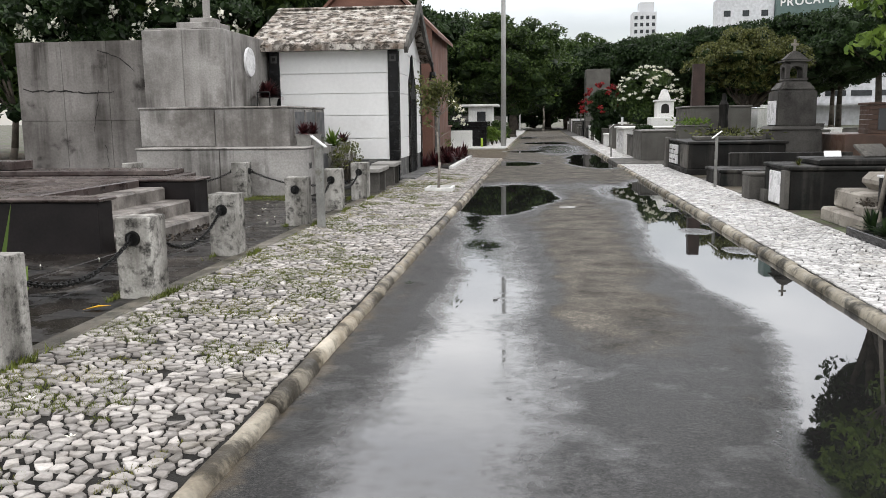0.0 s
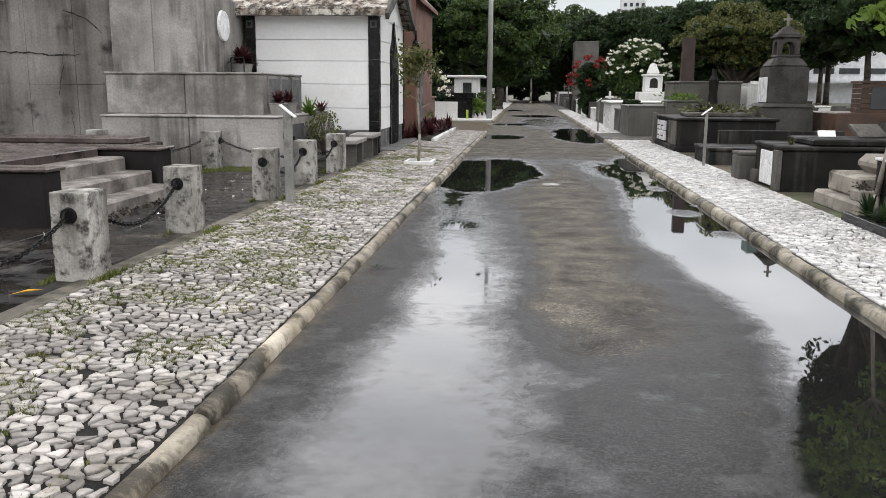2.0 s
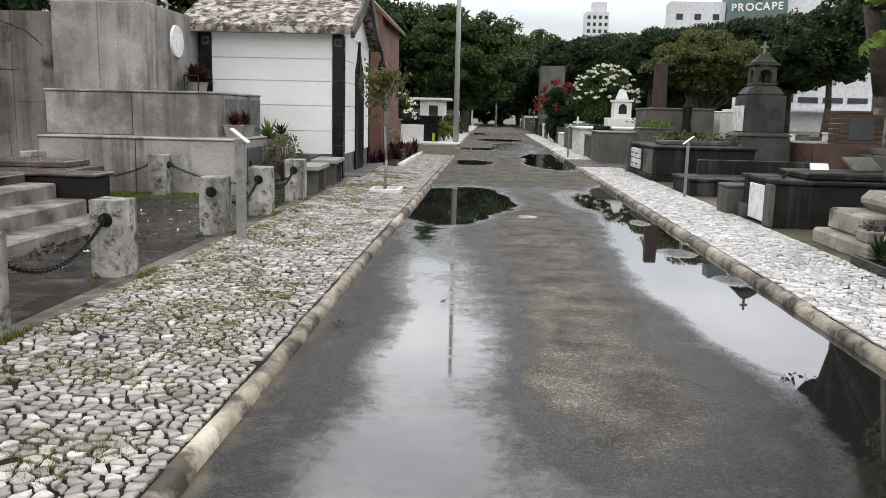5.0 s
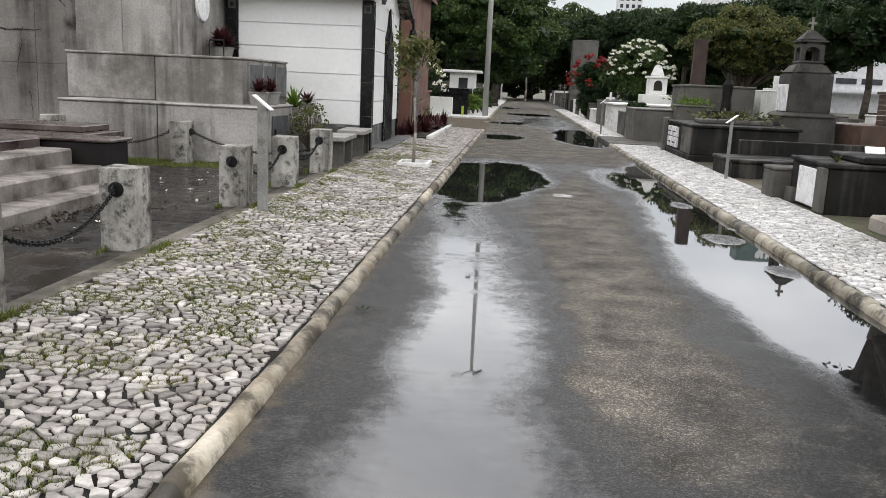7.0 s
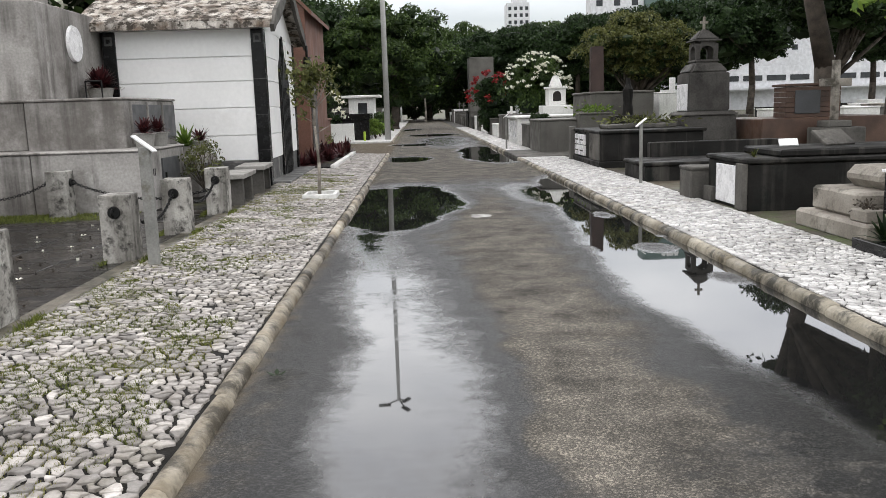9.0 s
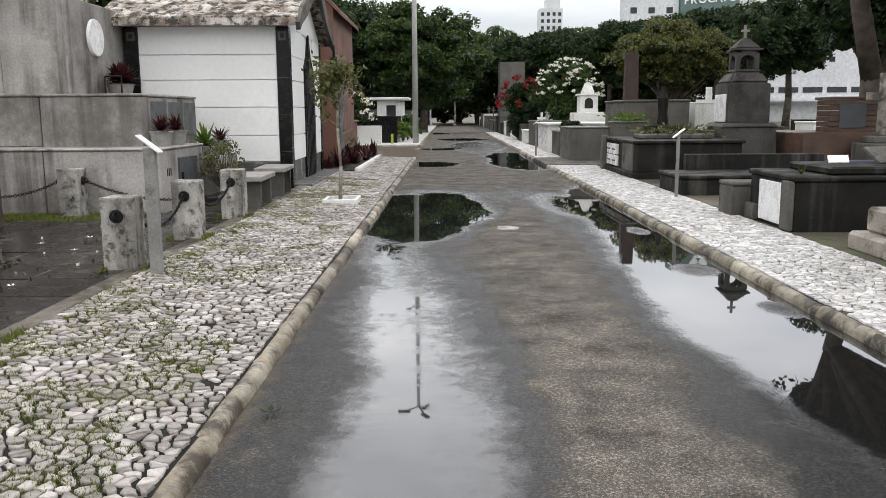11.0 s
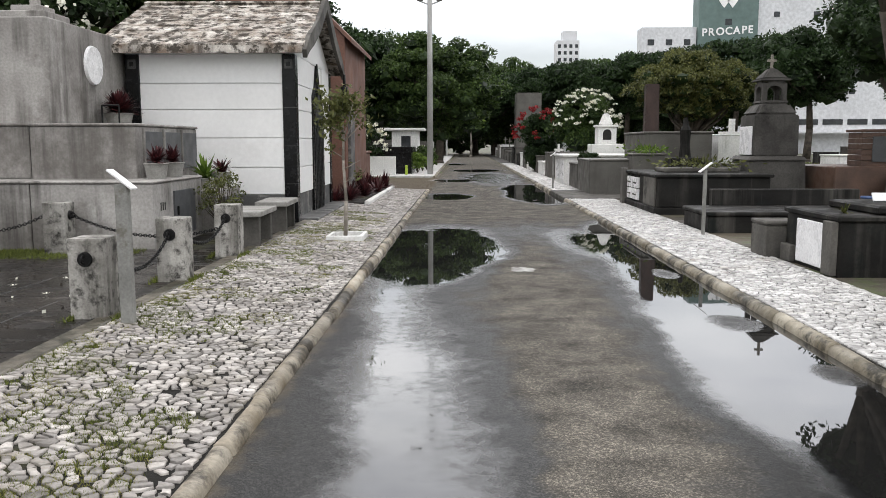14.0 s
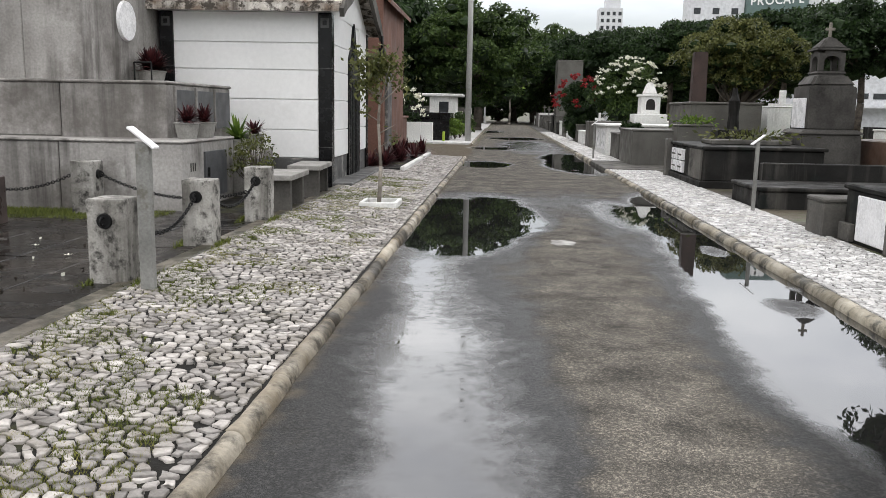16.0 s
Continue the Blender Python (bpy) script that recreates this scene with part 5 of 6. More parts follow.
# ---- left side beyond the side lane ----
wwall = thing("low_white_wall", -2.75, 38.6, 0.08, "low aged white block wall at the corner", "wall")
for k in range(3):
    part("block", box(bmesh.new(), -1.0 + 0.48 * k, -0.525 + 0.48 * k, -0.15, 0.15, 0.0, 0.78, 0.01), M_WHITE_OLD, wwall)
tomb("black_grave", -3.6, -1.75, 40.0, 42.5, 0.08, 1.25, M_BLACK, M_BLACK, "black granite grave behind the white wall", 0.04, 0.25)
hs = thing("white_grave_house", -2.3, 45.0, 0.08, "small white grave house with a dark window", "mausoleum")
local(hs, "wall", M_WHITE_OLD, (-2.95, -1.72, 44.2, 46.2, 0.05, 2.0), "", 0.01)
local(hs, "roof", M_WHITE_OLD, (-3.3, -1.4, 44.0, 46.4, 2.001, 2.12), "flat pale roof", 0.02)
local(hs, "window", M_GLASS_DK, (-2.5, -2.05, 44.185, 44.199, 1.2, 1.75), "dark window pane", 0.0)
tomb("dark_green_grave", -4.6, -3.4, 44, 46, 0.08, 1.9, M_TOMB_DK, M_TOMB_DK, "dark tall grave block", 0.03, 0.08)
mk = thing("yellow_marker", -1.9, 39.0, 0.1, "yellow-green painted corner marker", "marker")
part("body", box(bmesh.new(), -0.05, 0.05, -0.05, 0.05, -0.02, 0.4, 0.02), M_LIME, mk)
for k in range(9):
    y = 48 + 5 * k
    m, lab = KINDS[k % 5]
    tomb("grave", -4.6, -2.6, y, y + 2, 0.06, 1.0 + 0.3 * (k % 3), m, m, lab + " beyond the side lane", 0.03, 0.07, 0.0, "graves beyond the side lane")

for k in range(4):
    shrub("path_shrub", -1.55 + 0.1 * k, 41.2 + 2.2 * k, 0.1, (0.42, 0.6, 0.5 + 0.12 * (k % 2)), 1500, 0.12, (M_LEAF_LT, M_LEAF_MID)[k % 2], "leafy green shrub beside the far path", 140 + k)
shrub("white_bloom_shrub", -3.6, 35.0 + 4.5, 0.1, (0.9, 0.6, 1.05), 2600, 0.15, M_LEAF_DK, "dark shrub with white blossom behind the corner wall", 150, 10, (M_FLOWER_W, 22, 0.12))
ur = thing("dark_urn", -2.55, 27.5, 1.17, "tall black stone urn on the planter wall", "urn")
bm = bmesh.new()
for z0, z1, r0, r1 in ((0, 0.06, 0.2, 0.2), (0.06, 0.2, 0.1, 0.12), (0.2, 0.75, 0.13, 0.24), (0.75, 1.0, 0.24, 0.17), (1.0, 1.15, 0.17, 0.06)):
    cone(bm, pose(0, 0, z0), r0, r1, z1 - z0, 16)
part("body", bm, M_BLACK, ur, "", True)

# lamp poles
lp = thing("lamp_pole", -0.93, 39.6, 0.1, "tall pale concrete lamp pole", "lamp pole")
part("shaft", cone(bmesh.new(), pose(0, 0, -0.05), 0.13, 0.075, 11.75, 16), M_POLE, lp, "", True)
bm = bmesh.new()
for a in (60, 180, 300):
    limb(bm, (0, 0, 11.65), (0.5 * math.cos(radians(a)), 0.5 * math.sin(radians(a)), 11.85), 0.04, 0.035, 8)
part("crown_arm", bm, M_POLE, lp)
for sx in (-1, 1):
    bm = bmesh.new()
    limb(bm, (0.09 * sx, 0, 7.0), (0.42 * sx, 0, 7.12), 0.03, 0.025, 8)
    side_arm = part("side_arm", bm, M_POLE, lp, "short side bracket")
    part("side_lamp", box(bmesh.new(), 0.40 * sx - 0.12, 0.40 * sx + 0.12, -0.08, 0.08, 7.12, 7.2, 0.02), M_POST, side_arm, "small grey side lamp")
for a in (60, 180, 300):
    bm = box(bmesh.new(), -0.28, 0.28, -0.11, 0.11, -0.05, 0.05, 0.03)
    bmesh.ops.transform(bm, matrix=pose(0.65 * math.cos(radians(a)), 0.65 * math.sin(radians(a)), 11.9, 0, 0, a), verts=bm.verts)
    part("lamp_head", bm, M_POST, lp, "grey street lamp head")
fp = thing("far_post", -1.3, 90, 0.0, "thin pale post far down the lane", "post")
part("shaft", cone(bmesh.new(), pose(0, 0, -0.05), 0.1, 0.08, 4.0, 10), M_POLE, fp)

# ---- trees ----
# the near street tree by the tiled tomb
tree("street_tree", 4.42, 10.12, 0.08, 3.0, 2.35, (0.62, 0.6, 1.0), 0.028, 0.11, 34, 75, 0.2, M_LEAF_LT, M_BARK_PALE,
     "slender tree with long bright green leaves beside the footpath", 51, "", (0.3, -0.2), 0.6, 12, False)
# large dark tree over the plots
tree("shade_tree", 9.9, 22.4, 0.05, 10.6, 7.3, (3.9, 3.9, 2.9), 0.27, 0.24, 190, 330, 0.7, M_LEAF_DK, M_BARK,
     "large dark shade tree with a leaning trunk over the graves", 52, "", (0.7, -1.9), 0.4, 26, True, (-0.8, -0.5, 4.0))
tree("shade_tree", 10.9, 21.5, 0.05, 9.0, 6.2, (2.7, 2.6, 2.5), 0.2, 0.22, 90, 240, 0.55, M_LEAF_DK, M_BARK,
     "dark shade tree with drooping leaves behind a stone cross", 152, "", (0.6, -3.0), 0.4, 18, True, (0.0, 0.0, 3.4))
tree("spreading_tree", 15.6, 33.5, 0.05, 7.4, 5.0, (2.8, 2.6, 1.5), 0.2, 0.2, 110, 260, 0.6, M_LEAF_DK, M_BARK,
     "spreading dark green tree with thin stems behind the graves", 153, "", (0, 0), 0.28, 20)
tree("round_tree", 10.3, 41.0, 0.05, 5.2, 3.7, (2.5, 2.4, 1.35), 0.2, 0.14, 120, 330, 0.4, M_LEAF_OLIVE, M_BARK, "broad round olive-green tree with several stems", 53, "", (0, 0), 0.3, 26)
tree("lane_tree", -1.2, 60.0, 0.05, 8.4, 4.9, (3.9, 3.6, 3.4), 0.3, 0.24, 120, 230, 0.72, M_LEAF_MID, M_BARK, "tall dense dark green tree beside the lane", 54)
tree("conifer", -4.6, 33.0, 0.05, 6.6, 4.6, (0.8, 0.8, 2.2), 0.14, 0.16, 50, 90, 0.26, M_LEAF_DK, M_BARK, "narrow dark conifer behind the mausoleum", 55, "", (0, 0), 0.7)
palm = tree("yellow_palm", 1.2, 92.0, 0.0, 5.5, 4.8, (1.4, 1.4, 1.5), 0.12, 0.5, 22, 40, 0.4, M_LEAF_LT, M_BARK_PALE, "yellow-green tree standing out before the dark woods", 56)
frangipani, heads = tree("frangipani", -9.2, 19.2, 0.05, 4.6, 3.7, (2.9, 1.3, 1.1), 0.16, 0.2, 70, 130, 0.36, M_LEAF_DK, M_BARK,
                         "dark frangipani tree in white flower behind the wall", 57, "", (0.6, 0), 0.35, 16)
rngf = np.random.RandomState(58)
fh = heads[rngf.randint(0, len(heads), 60)] + rngf.normal(size=(60, 3)) * 0.3
fh[:, 1] -= 0.5
leaves("blossom", (fh[:, None] + rngf.normal(size=(60, 16, 3)) * 0.07).reshape(-1, 3), 0.1, M_FLOWER_W, frangipani, 59, 0.8, 0, "clusters of white blossom")
tree("wall_tree", -11.2, 18.2, 0.05, 3.2, 2.6, (1.2, 1.2, 1.2), 0.09, 0.2, 26, 40, 0.25, M_LEAF_DK, M_BARK, "dark leaning tree at the end of the wall", 60, "", (0.5, 0), 0.5)
# belt of woods
woods = []
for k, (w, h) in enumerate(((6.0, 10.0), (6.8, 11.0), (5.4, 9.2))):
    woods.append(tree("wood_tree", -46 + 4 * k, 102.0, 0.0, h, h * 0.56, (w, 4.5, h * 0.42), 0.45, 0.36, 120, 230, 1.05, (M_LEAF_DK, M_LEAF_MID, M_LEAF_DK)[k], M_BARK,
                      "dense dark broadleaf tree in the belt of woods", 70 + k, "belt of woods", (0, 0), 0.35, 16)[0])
rnd = random.Random(17)
for k in range(17):
    copy_thing(woods[k % 3], pose(-34 + 3.9 * k + rnd.uniform(-1, 1), 98 + rnd.uniform(-6, 6) + (10 if k % 2 else 0), 0.0, 0, 0, rnd.uniform(0, 360)))
for x, y in ((-13, 27), (-18, 31), (-9.5, 33), (-9, 62), (-14, 52), (-20, 44), (-8, 78), (-26, 30), (-30, 60)):
    copy_thing(woods[rnd.randint(0, 2)], pose(x, y, 0.0, 0, 0, rnd.uniform(0, 360)))

park = tree("park_tree", 25.5, 66, 0.0, 9.6, 6.7, (4.6, 4.0, 2.5), 0.28, 0.3, 110, 260, 0.85, M_LEAF_DK, M_BARK, "tall dark tree with a high crown behind the graves", 95, "park trees", (0, 0), 0.5, 18)[0]
for x, y in ((37, 70), (46, 80), (33, 98), (30, 45), (19.4, 79.5), (15.6, 82.5), (22.6, 73.0), (12.0, 90.0), (29.0, 84.0), (8.6, 97.0)):
    copy_thing(park, pose(x, y, 0.0, 0, 0, 40 * x))
hedge = tree("hedge_tree", -24, 122, 0.0, 4.0, 2.0, (5.0, 1.6, 2.0), 0.25, 0.34, 60, 190, 0.8, M_LEAF_DK, M_BARK, "low dense dark tree closing the end of the lane", 90, "trees at the lane's end")[0]
for k in range(8):
    copy_thing(hedge, pose(-16 + 8 * k, 121 + rnd.uniform(-2, 2), 0.0, 0, 0, rnd.choice((0, 180))))

# ---- far buildings ----
def far_block(t, name, material, x0, x1, y0, y1, z1, columns, rows, zlow, pane=(1.1, 1.0)):
    wall = local(t, name, material, (x0, x1, y0, y1, 0, z1), "", 0.0)
    for i in range(columns):
        for j in range(rows):
            cx = x0 + (x1 - x0) * (i + 0.5) / columns
            cz = zlow + (z1 - zlow - 1) * (j + 0.5) / rows
            local(t, "window", M_GLASS_DK, (cx - pane[0] / 2, cx + pane[0] / 2, y0 - 0.06, y0 - 0.01, cz - pane[1] / 2, cz + pane[1] / 2), "", 0.0, wall)
    return wall


hp = thing("hospital", 52, 152, 0, "large pale grey hospital block with a green tower and sign", "building")
far_block(hp, "west_wing", M_FAR_WALL, 30.8, 40.0, 150, 154, 21.0, 3, 4, 8)
far_block(hp, "green_tower", M_FAR_GREEN, 40.1, 50.0, 149, 153, 26.6, 1, 2, 10)
far_block(hp, "east_wing", M_FAR_WALL, 50.1, 110.0, 150, 154, 26.2, 9, 4, 8, (1.0, 0.9))
# raised white lettering of the name board, letter by letter, with an emblem above
pen = 40.6
for letter in "PROCAPE":
    curve = bpy.data.curves.new("sign_letter", 'FONT')
    curve.body, curve.size, curve.extrude, curve.offset = letter, 1.75, 0.05, 0.035
    writer = new("sign_letter", curve)
    bpy.context.view_layer.update()
    me = bpy.data.meshes.new_from_object(writer.evaluated_get(bpy.context.evaluated_depsgraph_get()))
    wide = max(v.co.x for v in me.vertices)
    bpy.data.objects.remove(writer)
    me.transform(pose(pen - 52, 148.9 - 152, 19.4 + 0.06 * (pen - 40.6), 90, 0, 0))
    me.materials.append(M_PLATE)
    ob = new("sign_letter", me)
    ob.parent = hp
    tagged(ob, "white raised sign letter")
    pen += wide + 0.16
for x in (44.2, 45.6):
    bm = bmesh.new()
    prism(bm, [(x, 24.0), (x + 0.9, 25.2), (x + 0.75, 25.9), (x + 0.2, 26.0), (x, 25.6), (x - 0.2, 26.0), (x - 0.75, 25.9), (x - 0.9, 25.2)], "y", 148.9, 148.99)
    part("emblem", at_world(bm, 52, 152, 0), M_PLATE, hp, "pale heart-shaped emblem")
lowb = thing("long_low_building", 60, 112, 0, "long white low building with a strip of dark windows", "building")
w = local(lowb, "wall", M_FAR_WALL, (14, 110, 112, 122, 0, 5.6), "", 0.0)
for k in range(30):
    local(lowb, "window", M_GLASS_DK, (15 + 3.1 * k, 17.5 + 3.1 * k, 111.9, 111.99, 3.7, 4.4), "", 0.0, w)
local(lowb, "canopy", M_FAR_WALL, (14, 110, 110.5, 111.85, 2.6, 2.8), "", 0.0)
apt = thing("apartment_tower", 49, 406, 0, "distant white apartment tower", "building")
far_block(apt, "wall", M_FAR_WALL, 43.5, 54.0, 400, 412, 49.0, 4, 9, 20, (1.4, 1.6))
local(apt, "roof_house", M_FAR_WALL, (46.5, 53.0, 402, 410, 49.01, 53.5), "", 0.0)

# ---- pieces: kerbstones, terrace slabs, paving stones, grass ----
rng_p = random.Random(101)


def kerb_row(name, x0, x1, height, material, y0, y1, label, inner=-1):
    """Kerbstones with a worn round top, rounder towards the lane; inner: the side of the footpath."""
    k = tagged(new(name), label, "kerb", "", "structure")
    y, w = y0, x1 - x0
    arc = [(0.0, -0.16), (0.0, 0.5), (0.06, 0.78), (0.2, 0.95), (0.42, 1.0), (0.64, 0.94), (0.83, 0.76), (0.95, 0.45), (1.0, 0.1), (1.0, -0.16)]
    while y < y1:
        ln = rng_p.choice((0.7, 1.0, 1.0, 1.1))
        end = min(y + ln, y1) - rng_p.uniform(0.004, 0.02)
        shift, lift, yaw = rng_p.uniform(-0.006, 0.006), rng_p.uniform(-0.007, 0.007), rng_p.uniform(-0.006, 0.006)
        bm = bmesh.new()
        rings = []
        for q in (0.0, 0.012, 0.2, 0.4, 0.6, 0.8, 0.988, 1.0):
            yy = y + (end - y) * q
            tight = 0.88 if q in (0.0, 1.0) else 1.0
            ring = []
            for u, v in arc:
                u = u if inner < 0 else 1 - u
                co = Vector((x0 + w * (0.5 + (u - 0.5) * tight) + shift + yaw * (q - 0.5) * 2, yy, (height + lift) * v * (tight if v > 0 else 1)))
                if v > 0.2:
                    co += noise.noise_vector(co * 6.0) * 0.007 + noise.noise_vector(co * 19.0) * 0.003
                ring.append(bm.verts.new(co))
            rings.append(ring)
        n = len(arc)
        for a, b in zip(rings, rings[1:]):
            for j in range(n - 1):
                bm.faces.new((a[j], a[j + 1], b[j + 1], b[j]))
        bm.faces.new(rings[0])
        bm.faces.new(rings[-1][::-1])
        bmesh.ops.recalc_face_normals(bm, faces=bm.faces)
        part("kerbstone", bm, material, k, "", True)
        y += ln


kerb_row("kerb_1", -0.592, -0.495, 0.074, M_KERB_L, -4, 28.4, "rounded worn cream concrete kerbstones along the footpath")
kerb_row("kerb_2", 2.88, 2.985, 0.072, M_KERB_R, -4, 24.3, "rounded dirty concrete kerbstones along the white path", 1)
kerb_row("kerb_3", 2.88, 3.0, 0.085, M_KERB_R, 27.6, 60, "rounded dirty concrete kerbstones further along the white path", 1)
kerb_row("kerb_4", -0.8, -0.66, 0.1, M_KERB_L, 38.0, 70, "pale kerbstones beyond the side lane")

terrace = tagged(new("terrace_paving"), "dark wet square stone slabs of the terrace", "pavement", "", "structure")
for i in range(9):
    for j in range(22):
        x1, y0 = -2.15 - 0.62 * i, 0.6 + 0.62 * j
        if 7.7 < y0 < 11.0 and x1 < -3.9 or y0 > 13.1 and x1 < -3.4:
            continue
        bm = box(bmesh.new(), x1 - 0.612, x1, y0, y0 + 0.612, 0.07, 0.118 + rng_p.uniform(-0.004, 0.004), 0.005)
        for v in bm.verts:
            v.co.z += 0.006 * (v.co.x - x1) * rng_p.uniform(-0.4, 0.4)
        part("slab", bm, M_SLAB, terrace)


def clip(poly, mx, my, nx, ny):
    """The part of a convex outline on the near side of a line through (mx, my) with normal (nx, ny)."""
    out = []
    d = [(x - mx) * nx + (y - my) * ny for x, y in poly]
    for k in range(len(poly)):
        (xa, ya), (xb, yb), da, db = poly[k - 1], poly[k], d[k - 1], d[k]
        if da * db < 0:
            t = da / (da - db)
            out.append((xa + (xb - xa) * t, ya + (yb - ya) * t))
        if db <= 0:
            out.append((xb, yb))
    return out


def eight(poly):
    """The outline with exactly eight corners."""
    p = [np.array(q) for q in poly]
    while len(p) > 8:
        k = min(range(len(p)), key=lambda i: np.linalg.norm(p[i] - p[i - 1]))
        p[k - 1] = (p[k] + p[k - 1]) / 2
        p.pop(k)
    while len(p) < 8:
        k = max(range(len(p)), key=lambda i: np.linalg.norm(p[i] - p[i - 1]))
        p.insert(k, (p[k] + p[k - 1]) / 2)
    return np.array(p)


def stone_field(x0, x1, y0, y1, size, z_of, gap, seed):
    """Corner rings of broken flat stones: each takes the ground nearest to its own seed point; gap: the joint's half width in metres."""
    rng = np.random.RandomState(seed)
    nx, ny = max(2, round((x1 - x0) / size)), round((y1 - y0) / size)
    sx, sy = (x1 - x0) / nx, (y1 - y0) / ny
    px = x0 + (np.arange(nx)[None, :] + 0.5 + rng.uniform(-0.43, 0.43, (ny, nx)) + 0.25 * (np.arange(ny)[:, None] % 2)) * sx
    px = np.clip(px, x0 + 0.015, x1 - 0.015)
    py = y0 + (np.arange(ny)[:, None] + 0.5 + rng.uniform(-0.43, 0.43, (ny, nx))) * sy
    rings = []
    for j in range(ny):
        for i in range(nx):
            if rng.rand() < 0.03:
                continue
            cx, cy = px[j, i], py[j, i]
            poly = [(max(x0, cx - 2 * size), cy - 2 * size), (min(x1, cx + 2 * size), cy - 2 * size), (min(x1, cx + 2 * size), cy + 2 * size), (max(x0, cx - 2 * size), cy + 2 * size)]
            for dj in (-2, -1, 0, 1, 2):
                for di in (-2, -1, 0, 1, 2):
                    jj, ii = j + dj, i + di
                    if (di or dj) and 0 <= ii < nx and 0 <= jj < ny:
                        ax, ay = px[jj, ii] - cx, py[jj, ii] - cy
                        ln = math.hypot(ax, ay) + 1e-9
                        g = gap * rng.uniform(0.6, 1.4)
                        poly = clip(poly, cx + ax / 2 - ax / ln * g, cy + ay / 2 - ay / ln * g, ax, ay)
            if len(poly) < 3:
                continue
            ring = eight(poly)
            if np.ptp(ring[:, 0]) < 0.02 or np.ptp(ring[:, 1]) < 0.02:
                continue
            rings.append(ring + rng.normal(size=ring.shape) * 0.0044)
    rings = np.array(rings)
    mid = rings.mean(1, keepdims=True)
    tilt = rng.uniform(-0.05, 0.05, (len(rings), 1, 2))
    lift = rng.uniform(-0.003, 0.003, (len(rings), 1))
    z = z_of(rings[..., 0]) + lift + ((rings - mid) * tilt).sum(-1)
    low = np.concatenate([mid + (rings - mid) * 1.03, (z - 0.022)[..., None]], -1)
    edge = np.concatenate([rings, (z - 0.0018)[..., None]], -1)
    top = np.concatenate([mid + (rings - mid) * 0.965, (z)[..., None]], -1)
    return np.concatenate([low, edge, top], 1)  # stones x 24 x 3


QUADS = [(k + 8 * r, (k + 1) % 8 + 8 * r, (k + 1) % 8 + 8 * r + 8, k + 8 * r + 8) for r in (0, 1) for k in range(8)]
TOPS = [(16, 17, 18, 23), (18, 19, 20, 21), (18, 21, 22, 23)]
STONE_FACES = np.array(QUADS + TOPS)


def pave(parent, stones, material, near, rest_label):
    """The stones of one stretch as single pieces, the others joined."""
    mids = stones[:, 16:].mean(1)
    single = np.where(near(mids[:, 0], mids[:, 1]))[0][:300]
    mask = np.ones(len(stones), bool)
    mask[single] = False
    for s in single:
        ob = new("paving_stone", raw_mesh("paving_stone", stones[s], STONE_FACES, material))
        ob.parent = parent
    rest = stones[mask]
    f = (np.arange(len(rest))[:, None, None] * 24 + STONE_FACES).reshape(-1, 4)
    ob = new("paving_stones", raw_mesh("paving_stones", rest.reshape(-1, 3), f, material))
    ob.parent = parent
    tagged(ob, rest_label, "", "", "stuff")


path_l = tagged(new("footpath_1"), "footpath of irregular white stones with mossy joints", "pavement", "", "structure")
pave(path_l, np.concatenate([stone_field(-1.995, -0.605, 1.0, 17.0, 0.066, left_path_z, 0.0088, 5), stone_field(-1.995, -0.61, 17.0, 28.2, 0.08, left_path_z, 0.008, 8)]), M_STONE_L, lambda x, y: (y > 5.2) & (y < 6.2), "irregular white paving stones, worn and mossy")
path_r = tagged(new("footpath_2"), "bright footpath of irregular white stones", "pavement", "", "structure")
pave(path_r, stone_field(2.995, 4.08, 3.5, 24.2, 0.066, lambda x: 0.070 + 0 * x, 0.0062, 6), M_STONE_R, lambda x, y: (y > 9.5) & (y < 10.9), "irregular white paving stones")
path_f = tagged(new("footpath_3"), "white stone footpath further down the lane", "pavement", "", "structure")
pave(path_f, stone_field(3.01, 3.78, 27.7, 60.0, 0.13, lambda x: 0.078 + 0 * x, 0.006, 7), M_STONE_R, lambda x, y: (y > 27.8) & (y < 30.0), "white paving stones")


def grass(name, spots, size, material, label, seed):
    """Upright blades at the given places."""
    rng = np.random.RandomState(seed)
    c = np.asarray(spots, float)
    n = len(c)
    a = rng.uniform(0, 6.283, n)
    side = np.stack([np.cos(a), np.sin(a), 0 * a], 1) * (size * 0.13)
    tip = np.stack([rng.normal(size=n) * 0.45, rng.normal(size=n) * 0.45, np.ones(n)], 1) * (size * rng.uniform(0.4, 1.2, n))[:, None]
    v = np.stack([c - side, c + side, c + tip], 1).reshape(-1, 3)
    return tagged(new(name, raw_mesh(name, v, np.arange(3 * n).reshape(-1, 3), material)), label, "grass", "", "stuff")


rng_g = np.random.RandomState(33)
x, y = rng_g.uniform(-2.0, -0.75, 200000), rng_g.uniform(1.0, 20.0, 200000)
keep = value_noise(x, y, 0.45, 41) * 0.6 + value_noise(x, y, 0.12, 42) * 0.4 + np.clip((-1.2 - x) * 0.16, -0.1, 0.13) > 0.63
x, y = x[keep], y[keep]
grass("joint_grass", np.stack([x, y, left_path_z(x) - 0.008], 1), 0.02, M_GRASS, "short green grass in the joints of the footpath", 34)
x, y = rng_g.uniform(-2.0, -0.75, 160000), rng_g.uniform(1.0, 20.0, 160000)
keep = value_noise(x, y, 0.5, 43) * 0.6 + value_noise(x, y, 0.12, 44) * 0.4 + np.clip((-1.2 - x) * 0.12, -0.1, 0.1) > 0.615
x, y = x[keep], y[keep]
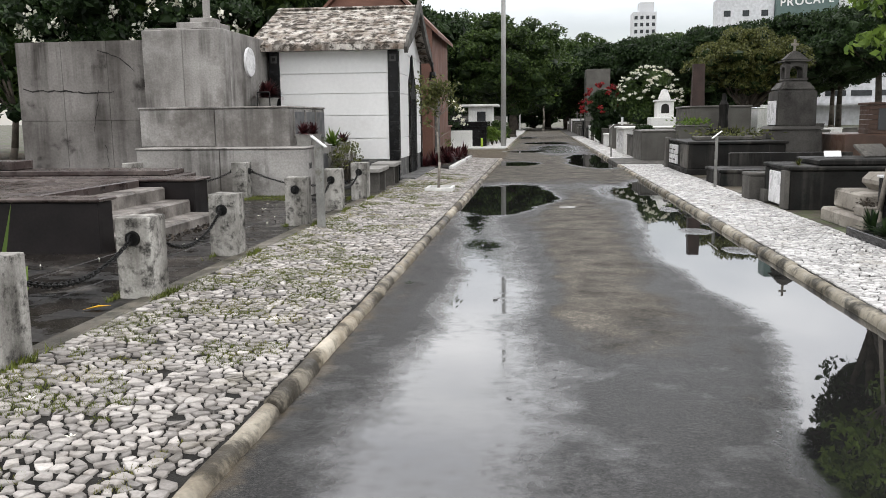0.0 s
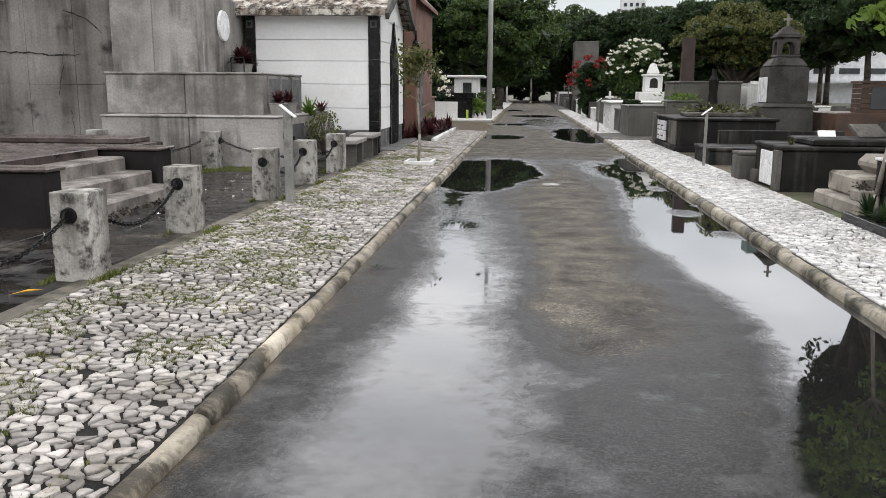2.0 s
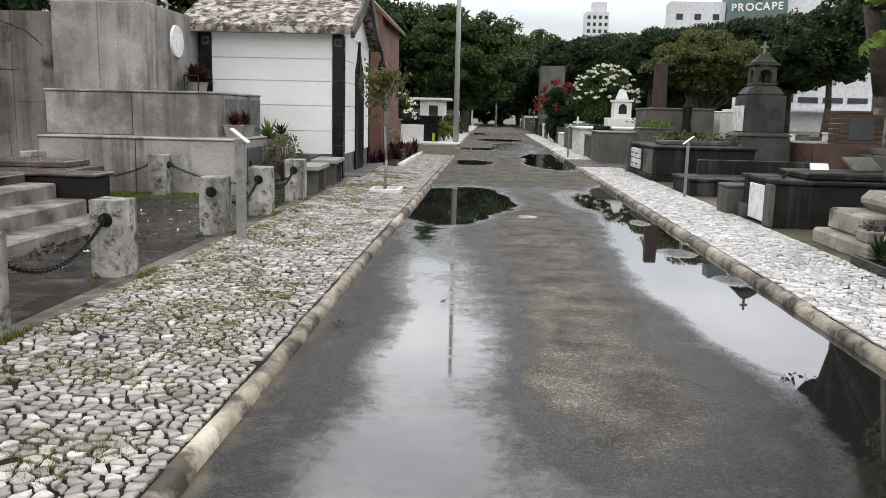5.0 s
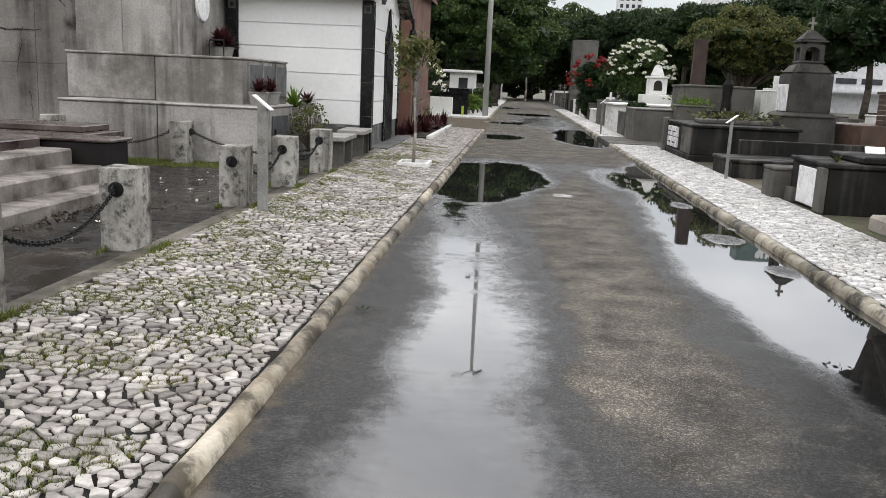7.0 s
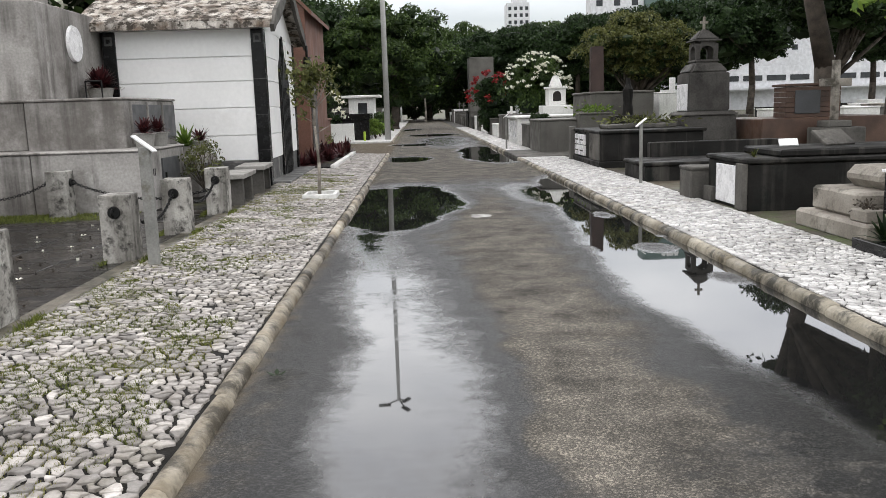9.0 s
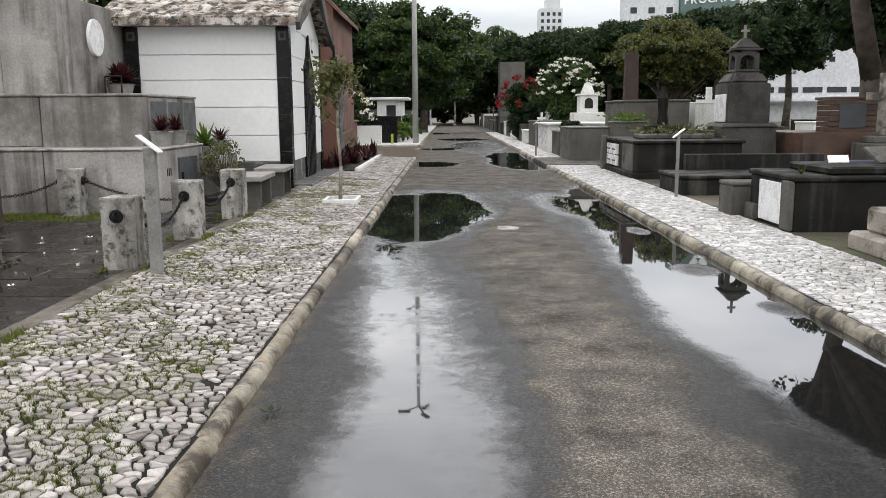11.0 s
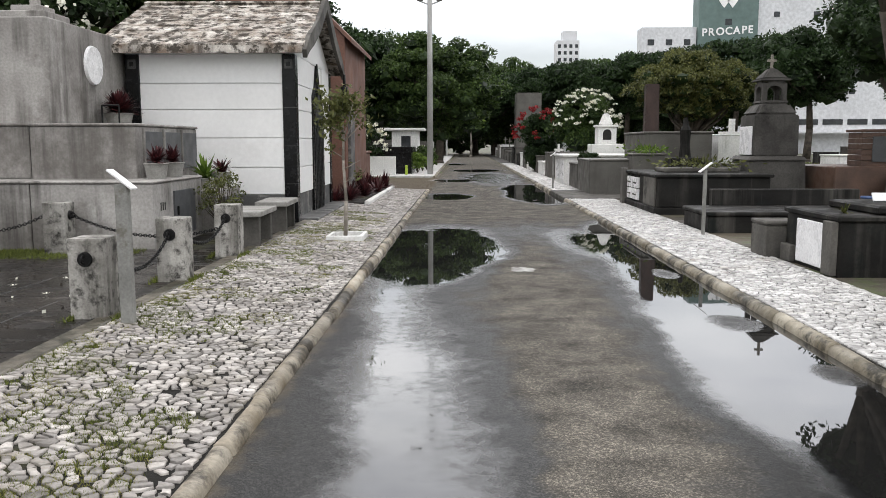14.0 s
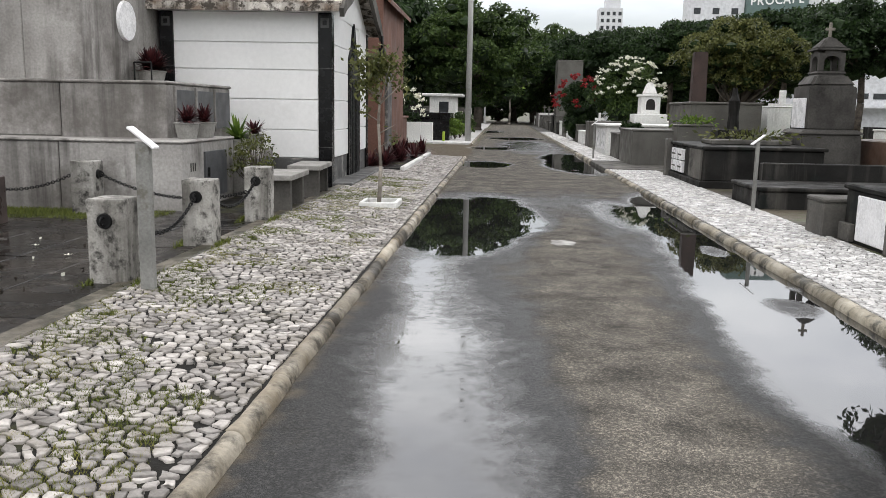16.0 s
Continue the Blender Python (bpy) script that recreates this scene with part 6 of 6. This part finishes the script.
grass("dry_joint_grass", np.stack([x, y, left_path_z(x) - 0.008], 1), 0.018, M_GRASS_DRY, "yellowed moss and grass in the footpath joints", 35)
x, y = rng_g.uniform(-6.3, -3.3, 9000), rng_g.uniform(13.35, 14.2, 9000)
grass("lawn_strip", np.stack([x, y, 0 * x + 0.1], 1), 0.045, M_GRASS, "strip of short green grass before the monument", 36)
x = rng_g.choice([-2.33, -2.31, -2.0, -1.98], 2500) + rng_g.normal(size=2500) * 0.012
y = np.array([b[1] for b in BOLLARDS])[rng_g.randint(0, 6, 2500)] + rng_g.normal(size=2500) * 0.12
grass("bollard_grass", np.stack([x, y, 0 * x + 0.118], 1), 0.05, M_GRASS, "tufts of grass at the feet of the bollards", 37)
x, y = rng_g.uniform(8, 30, 26000), rng_g.uniform(22, 60, 26000)
grass("plot_grass", np.stack([x, y, 0 * x + 0.05], 1), 0.16, M_GRASS, "bright rough grass between the graves", 38)

# fallen leaves and petals
for k, (x, y, m, s, lab) in enumerate(((-2.36, 5.72, M_YELLOW, 0.15, "curled yellow fallen leaf on the wet slabs"),
                                       (-1.62, 4.0, M_FLOWER_W, 0.045, "fallen pale petal on the footpath"), (-1.2, 3.62, M_FLOWER_W, 0.04, "fallen pale petal on the footpath"),
                                       (-2.9, 9.0, M_FLOWER_W, 0.07, "fallen white blossom on the wet slabs"), (-2.75, 9.6, M_FLOWER_W, 0.06, "fallen white blossom on the wet slabs"),
                                       (-3.2, 12.0, M_FLOWER_W, 0.07, "fallen white blossom on the wet slabs"), (-3.5, 11.6, M_FLOWER_W, 0.06, "fallen white blossom on the wet slabs"),
                                       (-3.0, 11.2, M_FLOWER_W, 0.06, "fallen white blossom on the wet slabs"), (-0.36, 7.25, M_LEAF_DK, 0.09, "dark fallen leaf against the kerb"))):
    bm = bmesh.new()
    for t in range(1 if m is M_YELLOW else 5):
        a = 1.26 * t + k + (0.5 if m is M_YELLOW else 0)
        p = [bm.verts.new((s * r * math.cos(a + da), s * r * math.sin(a + da), 0.004 + h * s)) for r, da, h in (((0.0, 0, 0), (0.75, -0.3, 0.16), (1.3, 0, 0.1), (0.75, 0.3, 0.12)) if m is M_YELLOW else ((0.05, 0, 0), (0.4, -0.4, 0.1), (0.6, 0, 0.22), (0.4, 0.4, 0.1)))]
        bm.faces.new(p)
    z = 0.122 if x < -2.1 else (left_path_z(x) + 0.004 if x < -0.6 else 0.02)
    lf = tagged(part("fallen_leaf", bm, m), lab, "leaf", "fallen leaves")
    lf.matrix_basis = pose(x, y, z)

# pale mended spots in the asphalt
for x, y, rx, ry, lab in ((1.13, 13.25, 0.12, 0.2, "pale dry cement patch on the asphalt"),):
    bm = bmesh.new()
    ring = []
    for k in range(28):
        a = 2 * math.pi * k / 28
        r = 1 + 0.75 * noise.noise(Vector((math.cos(a) * 1.7 + x, math.sin(a) * 1.7 + y, 3)))
        ring.append(bm.verts.new((x + rx * r * math.cos(a), y + ry * r * math.sin(a), 0.0)))
    mid = bm.verts.new((x, y, 0.0))
    for k in range(28):
        bm.faces.new((mid, ring[k], ring[(k + 1) % 28]))
    for v in bm.verts:
        v.co.z = float(road_height(np.array([v.co.x]), np.array([v.co.y]))[0]) + 0.006
    structure("asphalt_patch", bm, M_PATCH, lab, "patch")

# damp litter of leaves along the feet of the steps
rl = np.random.RandomState(71)
n = 160
spots = np.stack([-3.3 + rl.normal(size=n) * 0.07, rl.uniform(8.5, 10.7, n), np.full(n, 0.128)], 1)
tagged(leaves("leaf_litter", spots, 0.05, M_BARK, None, 72, 0.6), "brown leaf litter swept against the lowest step", "leaf litter", "", "stuff")
n = 34
x, y = rl.uniform(-4.2, -2.3, n), rl.uniform(6.3, 13.4, n)
keep = (x > -3.25) | (y < 7.9) | (y > 11.3)
spots = np.stack([x, y, np.full(n, 0.13)], 1)[keep]
tagged(leaves("petal_litter", spots * (1, 1, 0.985), 0.04, M_FLOWER_W, None, 73, 0.8), "scattered pale petals on the wet terrace slabs", "petals", "", "stuff")
n = 70
x, y = rl.uniform(-3.3, -2.25, n), rl.uniform(4.0, 13.0, n)
tagged(leaves("leaf_litter", np.stack([x, y, np.full(n, 0.128)], 1), 0.03, M_BARK, None, 74, 0.6), "small brown leaves scattered on the terrace slabs", "leaf litter", "", "stuff")
